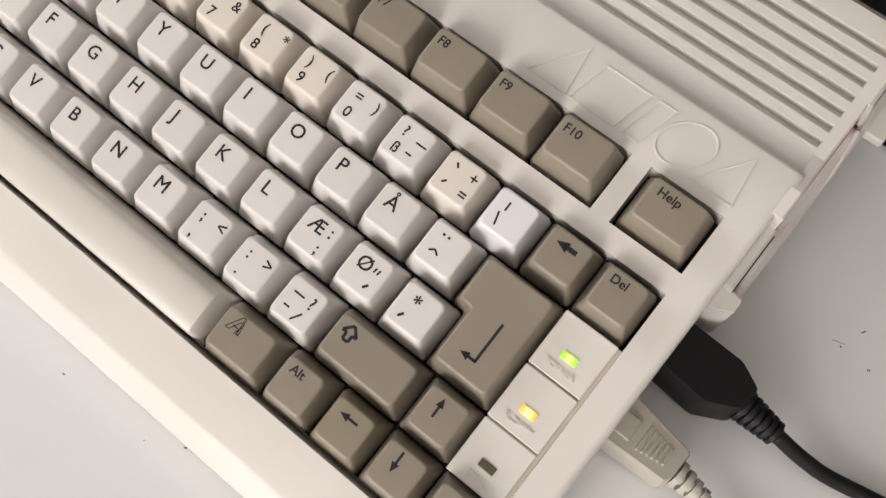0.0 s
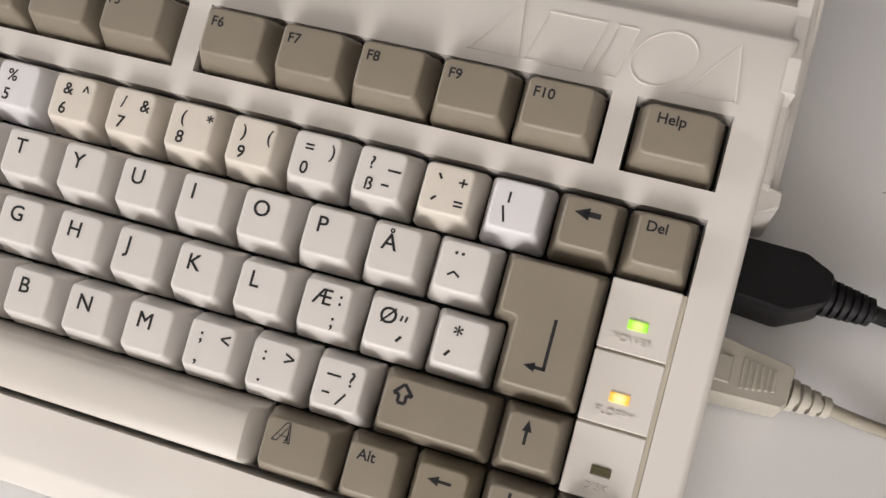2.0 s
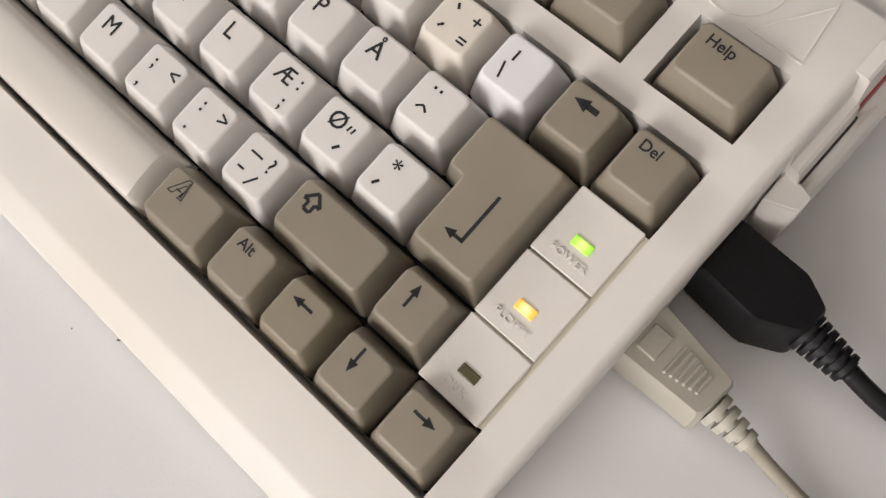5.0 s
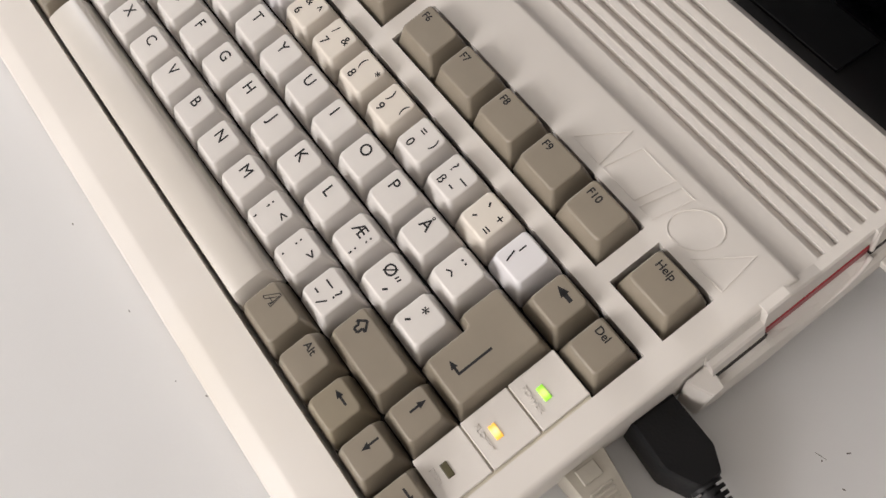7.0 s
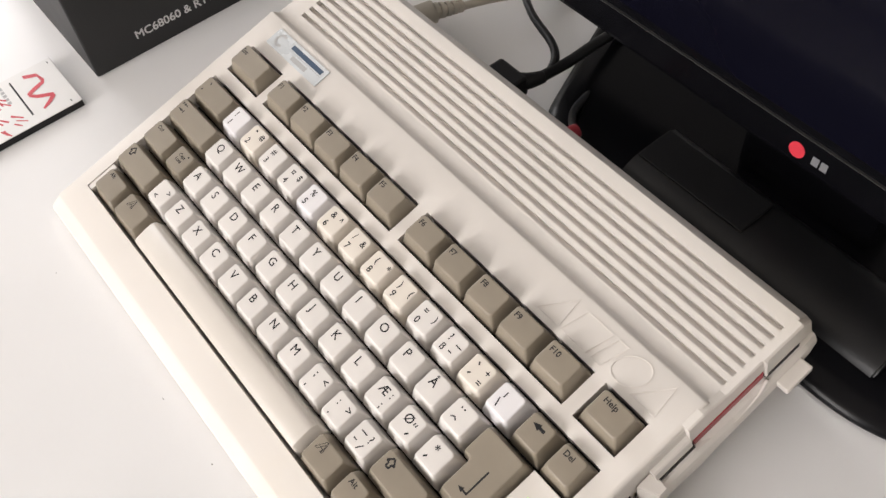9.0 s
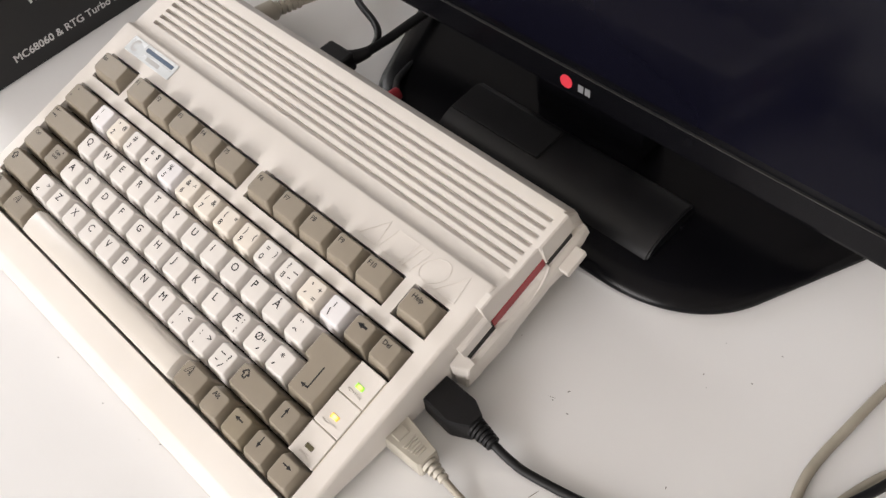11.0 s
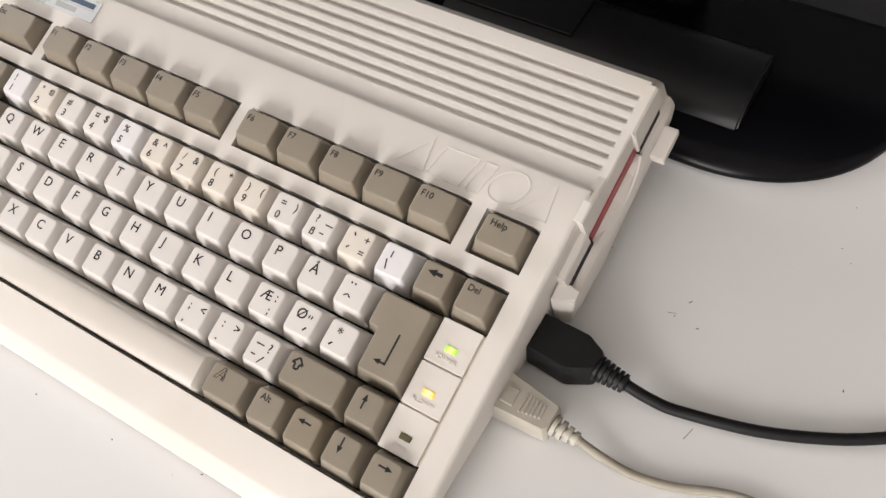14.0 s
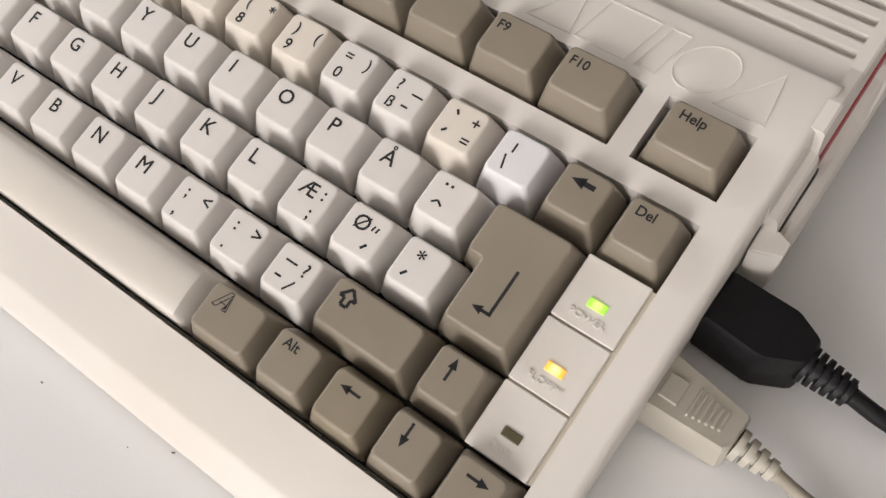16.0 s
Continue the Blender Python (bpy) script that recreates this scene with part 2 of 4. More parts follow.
wall("wall_south_pier", 1.05, 2.4, -3.2, -3.1, DESK, TOP)
wall("wall_south_sill", -0.85, 1.05, -3.2, -3.1, DESK, 0.05)
wall("wall_west", -2.8, -2.7, -3.1, -0.6, DESK, TOP)
wall("wall_west_pier", -2.8, -2.7, 0.9, 1.5, DESK, TOP)
wall("wall_west_sill", -2.8, -2.7, -0.6, 0.9, DESK, 0.3)
wall("wall_west_head", -2.8, -2.7, -0.6, 0.9, 1.7, TOP)

# table
table = thing("table", "white laminate table top with small dirt specks", "table")
bm = box(bmesh.new(), -0.75, 1.05, -0.42, 0.62, -0.028, 0.0, 0.003)
part("tabletop", bm, TABLE, table)
for lx in (-0.68, 0.98):
    for ly in (-0.35, 0.55):
        part("leg", box(bmesh.new(), lx - 0.025, lx + 0.025, ly - 0.025, ly + 0.025, DESK, -0.028, 0.003), GLASSM, table)

# ---- the computer ----
computer = thing("home_computer", "beige wedge-shaped home computer with built-in keyboard on the table", "computer")
XL, XR = -0.0235, 0.3165


def to_k(y, z):
    v = KBI @ Vector((0, y, z))
    return (v.y, v.z)


def case_profile():
    """Outline of the upper shell from the front lip to the rear, in the keyboard plane's y and z."""
    pts = [to_k(-0.0205, 0.0025), to_k(-0.0216, 0.0045), to_k(-0.0218, 0.0070), to_k(-0.0214, 0.0088), to_k(-0.0206, 0.0100), (-0.0186, BEZEL - 0.0011), (-0.0176, BEZEL - 0.0004), (-0.0160, BEZEL)]
    pts += [(0.1458, BEZEL), (0.1467, BEZEL - 0.0003), (0.1474, BEZEL - 0.0011), (0.1490, BEZEL - 0.0034), (0.1502, BEZEL - 0.0039)]
    pts += [to_k(0.1950, 0.06345), to_k(0.1984, 0.0639), to_k(0.2056, 0.0578), to_k(0.2068, 0.055), to_k(0.2075, 0.012)]
    return pts


PROFILE = case_profile()


def case_z(y):
    for (a, za), (b, zb) in zip(PROFILE[4:], PROFILE[5:]):
        if a <= y <= b:
            return za + (zb - za) * (y - a) / (b - a)
    return PROFILE[0][1]


LEFT = -0.63
FW = 1.225
FX = [LEFT + 0.12] + [1.53 + 1.247 * i for i in range(5)] + [8.20 + FW * i for i in range(5)] + [14.75]
FY0, FY1 = 5.46 * U, 6.46 * U
GAP = 0.0007
HOLES = [(LEFT * U - GAP, 16 * U + GAP, -GAP, 5 * U + GAP, 0.011)]
for a, b in ((LEFT + 0.12, LEFT + 1.74), (1.53, 1.53 + 5 * 1.247), (8.20, 8.20 + 5 * FW), (14.75, 16.0)):
    HOLES.append((a * U - GAP, b * U + GAP, FY0 - GAP, FY1 + GAP, 0.011))
VENTS = []
for i in range(7):
    yw = 0.15425 + 0.00567 * i
    y0, y1 = to_k(yw, 0.0555 + 0.00108 * i)[0], to_k(yw + 0.0030, 0.0555 + 0.00108 * i)[0]
    VENTS.append((-0.0085, 0.3145, y0, y1, 0.0036))


def upper_shell():
    holes = HOLES + VENTS
    ys = sorted({round(p[0], 6) for p in PROFILE[5:-3]} | {round(v, 6) for h in holes for v in h[2:4]})
    rows = [PROFILE[i] for i in range(5)] + [(y, case_z(y)) for y in ys] + PROFILE[-3:]
    edge = [0, 0.0004, 0.0012, 0.0024]
    drop = [0.0026, 0.0012, 0.0003, 0.0]
    xs = sorted({XL + e for e in edge} | {XR - e for e in edge} | {round(v, 6) for h in holes for v in h[:2]})
    dz = {XL + e: d for e, d in zip(edge, drop)} | {XR - e: d for e, d in zip(edge, drop)}
    bm = bmesh.new()
    grid = [[bm.verts.new((x, y, z - dz.get(x, 0.0) * (0.12 if x > 0.3 and y > 0.1327 else 1 if 4 < j < len(rows) - 3 else 0.4))) for x in xs] for j, (y, z) in enumerate(rows)]
    inside = lambda x, y: next((h for h in holes if h[0] < x < h[1] and h[2] < y < h[3]), None)
    for j in range(len(rows) - 1):
        for i in range(len(xs) - 1):
            h = inside((xs[i] + xs[i + 1]) / 2, (rows[j][0] + rows[j + 1][0]) / 2) if 4 <= j < len(rows) - 4 else None
            if h is None:
                bm.faces.new((grid[j][i], grid[j][i + 1], grid[j + 1][i + 1], grid[j + 1][i]))
    # hole walls
    for e in [e for e in bm.edges if len(e.link_faces) == 1]:
        a, b = e.verts
        mid = (a.co + b.co) / 2
        h = next((h for h in holes if h[0] - 1e-5 <= mid.x <= h[1] + 1e-5 and h[2] - 1e-5 <= mid.y <= h[3] + 1e-5), None)
        if h is None:
            continue
        la, lb = bm.verts.new(a.co - Vector((0, 0, h[4]))), bm.verts.new(b.co - Vector((0, 0, h[4])))
        bm.faces.new((a, b, lb, la))
    # side walls down to the lower shell
    for i in (0, -1):
        col = [g[i] for g in grid]
        low = []
        for v in col:
            w = KB @ v.co
            t = KBI @ Vector((w.x, max(min(w.y, 0.2068), -0.0185), min(w.z - 0.0005, 0.0065)))
            low.append(bm.verts.new((v.co.x + (0.0015 if i == 0 else -0.0015), t.y, t.z)))
        for k in range(len(col) - 1):
            bm.faces.new((col[k], col[k + 1], low[k + 1], low[k]))
    for v in VENTS:
        z0, z1 = case_z(v[2]) - v[4], case_z(v[3]) - v[4]
        put(bm, [(v[0], v[2], z0), (v[1], v[2], z0), (v[1], v[3], z1), (v[0], v[3], z1)], [(0, 1, 2, 3)])
    bmesh.ops.remove_doubles(bm, verts=bm.verts, dist=1e-6)
    bmesh.ops.recalc_face_normals(bm, faces=bm.faces)
    return bm


shell = part("upper_shell", upper_shell(), CASE, computer, "beige plastic upper shell with vent grooves", KB, True)
shell.data.set_sharp_from_angle(angle=radians(33))
bm = box(bmesh.new(), XL + 0.004, XR - 0.004, -0.0165, 0.2045, 0.0015, 0.009, 0.0015)
part("lower_shell", bm, CASE_LOW, computer, "slightly yellowed lower shell")
bm = bmesh.new()
for h in HOLES:
    put(bm, [(h[0], h[2], BEZEL - 0.0105), (h[1], h[2], BEZEL - 0.0105), (h[1], h[3], BEZEL - 0.0105), (h[0], h[3], BEZEL - 0.0105)], [(0, 1, 2, 3)])
part("keyboard_plate", bm, DARK, computer, "black plate under the keys", KB)
for lx in (0.02, 0.285):
    for ly in (0.0, 0.185):
        bm = bmesh.new()
        bmesh.ops.create_cone(bm, cap_ends=True, segments=20, radius1=0.006, radius2=0.0065, depth=0.0025)
        part("rubber_foot", bm, BLACK_RUBBER, computer, "", pose(lx, ly, 0.00125))

bm = box(bmesh.new(), LEFT * U - 0.0004, -0.44 * U, -0.0004, 0.98 * U, BEZEL - 0.008, BEZEL - 0.0003, 0.0003, 1)
part("corner_fill", bm, CASE, computer, "", KB)

# ---- keys ----
CAP_MESH = {}


def cap_bmesh(w, d, top=0.0, round_top=False):
    """A keycap of the given footprint, centred, with its top at z = 0."""
    g = 0.0004
    x, y = w / 2 - g, d / 2 - g
    rings = []
    for fx, fyf, fyb, z, r in ((0, 0, 0, -0.0135, 0.0013), (0.0001, 0.0001, 0.0001, -0.0095, 0.0014), (0.0023, 0.0032, 0.0013, -0.0009, 0.0017), (0.0024, 0.0034, 0.0014, -0.0005, 0.0017), (0.0026, 0.0037, 0.0016, -0.0002, 0.0016), (0.0029, 0.0040, 0.0018, -0.00005, 0.0015), (0.0032, 0.0043, 0.0021, 0.0, 0.0013)):
        rings.append([(px, py, z) for px, py in rounded(-x + fx, x - fx, -y + fyf, y - fyb, r)])
    bm = loft(rings)
    bmesh.ops.recalc_face_normals(bm, faces=bm.faces)
    return bm


def arrow(bm, x, y, length, turn, w=0.0008, head=0.0030):
    """A thin arrow from x, y in the direction turn (degrees)."""
    d = Vector((math.cos(radians(turn)), math.sin(radians(turn))))
    s = Vector((-d.y, d.x))
    a, b = Vector((x, y)), Vector((x, y)) + d * length
    bar(bm, a, b - d * head * 0.6, w)
    flat(bm, [tuple(q) for q in (b, b - d * head + s * head * 0.42, b - d * head - s * head * 0.42)])
    return bm


def hollow_arrow(bm, x, y, s):
    pts = [(-0.22, -0.5), (0.22, -0.5), (0.22, -0.02), (0.56, -0.02), (0.0, 0.58), (-0.56, -0.02), (-0.22, -0.02)]
    pts = [Vector((x + s * a, y + s * b)) for a, b in pts]
    for a, b in zip(pts, pts[1:] + pts[:1]):
        bar(bm, a, b, s * 0.2)
    return bm


def slanted_mark(bm, x, y, s):
    """The outlined slanted mark on the two command keys, as plain strokes."""
    for a, b in (((0.0, 0.0), (0.62, 1.0)), ((0.28, 0.0), (0.7, 0.72)), ((0.62, 1.0), (0.82, 1.0)), ((0.82, 1.0), (0.98, 0.0)), ((0.0, 0.0), (0.28, 0.0)), ((0.66, 0.0), (0.98, 0.0)), ((0.35, 0.3), (0.74, 0.3)), ((0.76, 0.9), (0.86, 0.06)), ((0.72, 0.06), (0.82, 0.4)), ((0.78, 0.08), (0.84, 0.5))):
        bar(bm, (x + s * a[0], y + s * a[1]), (x + s * b[0], y + s * b[1]), s * 0.055)
    return bm


def legend(kind, w, d):
    """The printed legend of a key, on the plane z = 0 of the key's top."""
    bm = bmesh.new()
    lx, rx, ty, by = -w / 2 + 0.0044, w / 2 - 0.0066, d / 2 - 0.0072, -d / 2 + 0.0062
    if isinstance(kind, str):
        text(bm, kind, lx + 0.0014, ty - 0.0016, 0.0064, bold=0.00012)
    else:
        for item in kind:
            if item[0] == "t":
                _, s, px, py, size = item
                text(bm, s, px, py, size, bold=0.00012)
            elif item[0] == "bar":
                bar(bm, item[1], item[2], item[3])
            elif item[0] == "arrow":
                arrow(bm, *item[1:])
            elif item[0] == "hollow":
                hollow_arrow(bm, *item[1:])
            elif item[0] == "mark":
                slanted_mark(bm, *item[1:])
    return bm


def quad(tl="", tr="", bl="", br="", size=0.0050, tr_x=0.0016):
    out = []
    for s, x, y in ((tl, -0.0044, 0.0024), (tr, tr_x, 0.0024), (bl, -0.0044, -0.0034), (br, 0.0016, -0.0034)):
        if s:
            out.append(("t", s, x, y, size))
    return out


def flat_top(me):
    """The pressed face of a key is level: no smoothing across it."""
    max(me.polygons, key=lambda f: f.area * max(f.normal.z, 0)).use_smooth = False


def pitch(col):
    """The column grid, slightly tighter than the nominal unit left of the return key."""
    return 13.5 - (13.5 - col) * 0.9958 if 0 < col < 13.5 else col


def key(col, row_top, w, d, mat, marks, label="", top=0.0):
    """A key whose left edge is at col units and whose upper edge is at row_top metres."""
    if row_top <= R2:
        col, w = pitch(col), pitch(col + w) - pitch(col)
    cx, cy = (col + w / 2) * U, row_top - d * U / 2
    m = KB @ Matrix.Translation((cx, cy, top))
    k = (round(w, 3), d, mat.name)
    if k not in CAP_MESH:
        me = bpy.data.meshes.new("key")
        b = cap_bmesh(w * U, d * U)
        b.to_mesh(me)
        b.free()
        me.materials.append(mat)
        me.shade_smooth()
        me.set_sharp_from_angle(angle=radians(50))
        flat_top(me)
        CAP_MESH[k] = me
    ob = new("key", CAP_MESH[k])
    ob.parent, ob.matrix_basis = computer, m @ pose(0, 0, 0, random.uniform(-0.4, 0.4), random.uniform(-0.4, 0.4), random.uniform(-0.35, 0.35))
    label = label or {"grey_keycap": "grey-brown plastic key", "olive_keycap": "olive-tinged grey key", "yellowed_keycap": "yellowed light key", "white_keycap": "bright white key"}.get(mat.name, "")
    if label:
        ob["label"] = label
    if marks:
        dx, dy = (0.0, 0.0) if isinstance(marks, str) else (0.0009, -0.0006) if mat in (KEY_LIGHT, KEY_YELLOW, KEY_WHITE) else (0.0006, 0.0008 if row_top < R5 else 0.0)
        part("legend", legend(marks, w * U, d * U), INK, ob, "", pose(dx, dy, 0.00006))
    return ob


R6, R5, R4, R3, R2 = U, 2 * U, 3 * U, 4 * U, 5 * U
DANE = {"1": quad("!", "", "1"), "2": [("t", '"', -0.0044, 0.0024, 0.0050), ("t", "@", 0.0010, 0.0034, 0.0036), ("t", "2", -0.0044, -0.0034, 0.0050)], "3": quad("#", "", "3"), "4": quad("¤", "$", "4"), "5": quad("%", "", "5"), "6": quad("&", "^", "6"), "7": quad("/", "&", "7"), "8": quad("(", "*", "8", tr_x=0.0034), "9": quad(")", "(", "9", tr_x=0.0032), "0": quad("=", ")", "0", tr_x=0.0032)}
for i, c in enumerate("1234567890"):
    key(1 + i, R2, 1, 1, KEY_WHITE if c in "15" else KEY_YELLOW if c in "26789" else KEY_LIGHT, DANE[c])
key(LEFT, R2, 1 - LEFT, 1, KEY_GREY, [("bar", (-0.0092, 0.0052), (-0.0082, 0.0040), 0.0007), ("bar", (-0.0110, -0.0018), (-0.0102, -0.0006), 0.0007)])
key(11, R2, 1, 1, KEY_LIGHT, quad("?", "", "ß", "") + [("bar", (0.0012, 0.0030), (0.0050, 0.0030), 0.0006), ("bar", (0.0004, -0.0012), (0.0026, -0.0012), 0.0006)])
key(12, R2, 1, 1, KEY_YELLOW, quad("", "+", "", "=") + [("bar", (-0.0038, 0.0056), (-0.0028, 0.0042), 0.0007), ("bar", (-0.0044, -0.0018), (-0.0032, -0.0006), 0.0007)])
key(13, R2, 1, 1, KEY_WHITE, [("bar", (-0.0030, 0.0022), (-0.0030, 0.0052), 0.0006), ("bar", (-0.0030, -0.0030), (-0.0042, 0.0012), 0.0006)])
key(14, R2, 1, 1, KEY_GREY, [("arrow", 0.0024, 0.0036, 0.0070, 180, 0.0015, 0.0040)])
key(15, R2, 1, 1, KEY_GREY, [("t", "Del", -0.0052, 0.0031, 0.0039)])
for i, c in enumerate("QWERTYUIOPÅ"):
    key(1.5 + i, R3, 1, 1, KEY_LIGHT, c)
key(12.5, R3, 1, 1, KEY_LIGHT, [("bar", (-0.0036, 0.0052), (-0.0028, 0.0052), 0.0008), ("bar", (-0.0018, 0.0052), (-0.0010, 0.0052), 0.0008), ("bar", (-0.0042, -0.0010), (-0.0026, 0.0002), 0.0006), ("bar", (-0.0026, 0.0002), (-0.0010, -0.0010), 0.0006)])
key(LEFT, R3, 1.5 - LEFT, 1, KEY_GREY, [("arrow", -0.0116, 0.0050, 0.0042, 180, 0.0006, 0.002), ("bar", (-0.0162, 0.0060), (-0.0162, 0.0040), 0.0006), ("arrow", -0.0160, 0.0012, 0.0042, 0, 0.0006, 0.002), ("bar", (-0.0114, 0.0022), (-0.0114, 0.0002), 0.0006)])
for i, c in enumerate("ASDFGHJKL"):
    key(1.75 + i, R4, 1, 1, KEY_LIGHT, c)
key(10.75, R4, 1, 1, KEY_LIGHT, [("t", "Æ", -0.0048, 0.0018, 0.0062), ("t", ":", 0.0024, 0.0026, 0.0056), ("t", ";", 0.0016, -0.0036, 0.0056)])
key(11.75, R4, 1, 1, KEY_LIGHT, [("t", "Ø", -0.0048, 0.0016, 0.0062), ("bar", (0.0016, 0.0046), (0.0013, 0.0030), 0.0006), ("bar", (0.0029, 0.0046), (0.0026, 0.0030), 0.0006), ("bar", (0.0014, -0.0024), (0.0026, -0.0008), 0.0008)])
key(12.75, R4, 1, 1, KEY_LIGHT, [("t", "*", -0.0034, 0.0016, 0.0060), ("bar", (-0.0042, -0.0024), (-0.0030, -0.0008), 0.0008)])
key(LEFT, R4, 0.7 - LEFT, 1, KEY_GREY, [("t", "Ctrl", -0.0078, 0.0036, 0.0032)])
key(0.7, R4, 1.05, 1, KEY_GREY, [("t", "Caps", -0.0040, 0.0024, 0.0028), ("t", "Lock", -0.0040, -0.0006, 0.0028), ("bar", (0.0022, 0.0054), (0.0032, 0.0054), 0.001)])
for i, c in enumerate("ZXCVBNM"):
    key(2.25 + i, R5, 1, 1, KEY_LIGHT, c)
key(1.25, R5, 1, 1, KEY_LIGHT, quad("", ">", "<"))
key(9.25, R5, 1, 1, KEY_LIGHT, quad(";", "<", ",", "", 0.0056))
key(10.25, R5, 1, 1, KEY_LIGHT, quad(":", ">", ".", "", 0.0056))
key(11.25, R5, 1, 1, KEY_LIGHT, [("bar", (-0.0046, 0.0038), (-0.0006, 0.0038), 0.0006), ("t", "?", 0.0014, 0.0018, 0.0056), ("bar", (-0.0048, -0.0010), (-0.0026, -0.0010), 0.0006), ("bar", (-0.0004, -0.0036), (0.0018, -0.0002), 0.0006)])
key(LEFT, R5, 1.25 - LEFT, 1, KEY_GREY, [("hollow", -0.0112, 0.0034, 0.0044)])
key(12.25, R5, 1.75, 1, KEY_GREY, [("hollow", -0.0092, 0.0034, 0.0046)])
key(14, R5, 1, 1, KEY_GREY, [("arrow", -0.0020, -0.0002, 0.0064, 90)])
key(-0.42, R6, 1.24, 1, KEY_GREY, [("t", "Alt", -0.0070, 0.0034, 0.0036)])
key(0.82, R6, 1.38, 1, KEY_GREY, [("mark", -0.0072, 0.0008, 0.0052)])
key(10.75, R6, 1.25, 1, KEY_GREY, [("mark", -0.0072, 0.0008, 0.0052)])
key(12, R6, 1, 1, KEY_GREY, [("t", "Alt", -0.0048, 0.0025, 0.0040)])
key(13, R6, 1, 1, KEY_OLIVE, [("arrow", 0.0020, 0.0030, 0.0064, 180)])
key(14, R6, 1, 1, KEY_GREY, [("arrow", -0.0020, 0.0056, 0.0068, 270)])
key(15, R6, 1, 1, KEY_GREY, [("arrow", -0.0036, 0.0030, 0.0064, 0)])
for i, c in enumerate(FX):
    name = "Esc" if i == 0 else "Help" if i == 11 else f"F{i}"
    key(c, FY1, 1.62 if i == 0 else 1.25 if i == 11 else 1.247 if i < 6 else FW, 1, KEY_GREY, [("t", name, -0.0126 if i == 0 else -0.0088 if i < 6 else -0.0078 if i < 11 else -0.0070, 0.0024 if i < 11 else 0.0029, 0.0040)], top=0.0022 if i < 11 else 0.0008)


def return_key():
    """The big L-shaped return key in two rows."""
    x0, xm, x1, ym = 13.5 * U, 13.75 * U, 15 * U, 3 * U
    y0, y1 = 2 * U, 4 * U

    def ring(i, fb, ff, z, r):
        g = 0.0004
        pts = [(x1 - i - g, y0 + ff + g), (x1 - i - g, y1 - fb - g), (x0 + i + g, y1 - fb - g), (x0 + i + g, ym + ff * 0.6 + g), (xm + i + g, ym + ff * 0.6 + g), (xm + i + g, y0 + ff + g)]
        out = []
        for k, p in enumerate(pts):
            a, b, c = Vector(pts[k - 1]), Vector(p), Vector(pts[(k + 1) % 6])
            da, dc = (a - b).normalized() * r, (c - b).normalized() * r
            for q in range(5):
                t = q / 4
                out.append((*((b + da) * (1 - t) ** 2 + 2 * b * t * (1 - t) + (b + dc) * t * t), z))
        return out

    rings = [ring(0, 0, 0, -0.0135, 0.0013), ring(0.0001, 0.0001, 0.0001, -0.0095, 0.0014), ring(0.0023, 0.0013, 0.0032, -0.0009, 0.0017), ring(0.0024, 0.0014, 0.0034, -0.0005, 0.0017), ring(0.0026, 0.0016, 0.0037, -0.0002, 0.0016), ring(0.0029, 0.0018, 0.0040, -0.00005, 0.0015), ring(0.0032, 0.0021, 0.0043, 0, 0.0013)]
    bm = loft(rings)
    bmesh.ops.recalc_face_normals(bm, faces=bm.faces)
    ob = part("key", bm, KEY_GREY, computer, "large L-shaped grey return key", KB)
    ob.data.shade_smooth()
    ob.data.set_sharp_from_angle(angle=radians(50))
    flat_top(ob.data)
    b = bmesh.new()
    bar(b, (0.2749, 0.0610), (0.2749, 0.0476), 0.0009)
    arrow(b, 0.27535, 0.0479, 0.0058, 180, 0.0009, 0.0030)
    part("legend", b, INK, ob, "", pose(0, 0, 0.00006))


return_key()


def spacebar():
    x0, x1, y0, y1 = 2.2 * U + 0.0004, 10.75 * U - 0.0004, 0.0004, U - 0.0004
    sect = [(y0, -0.0135), (y0 + 0.0002, -0.0085), (y0 + 0.0014, -0.0032), (y0 + 0.0019, -0.0022), (y0 + 0.0028, -0.0016), (y0 + 0.0060, -0.0010), (y0 + 0.0090, -0.0007), (y0 + 0.0120, -0.0006), (y0 + 0.0148, -0.0008), (y0 + 0.0158, -0.0014), (y1 - 0.0014, -0.0026), (y1 - 0.0003, -0.0075), (y1, -0.0135)]
    bm = bmesh.new()
    rows = []
    for x, f in ((x0, 0.45), (x0 + 0.0022, 0.9), (x0 + 0.0027, 0.97), (x0 + 0.0036, 1.0), (x1 - 0.0036, 1.0), (x1 - 0.0027, 0.97), (x1 - 0.0022, 0.9), (x1, 0.45)):
        rows.append([bm.verts.new((x, y, -0.0135 + (z + 0.0135) * f)) for y, z in sect])
    for a, b in zip(rows, rows[1:]):
        for i in range(len(sect) - 1):
            bm.faces.new((a[i], b[i], b[i + 1], a[i + 1]))
    bm.faces.new(rows[0])
    bm.faces.new(rows[-1][::-1])
    bmesh.ops.recalc_face_normals(bm, faces=bm.faces)
    ob = part("key", bm, SPACE, computer, "long pale spacebar", KB)
    ob.data.shade_smooth()
    ob.data.set_sharp_from_angle(angle=radians(28))


spacebar()

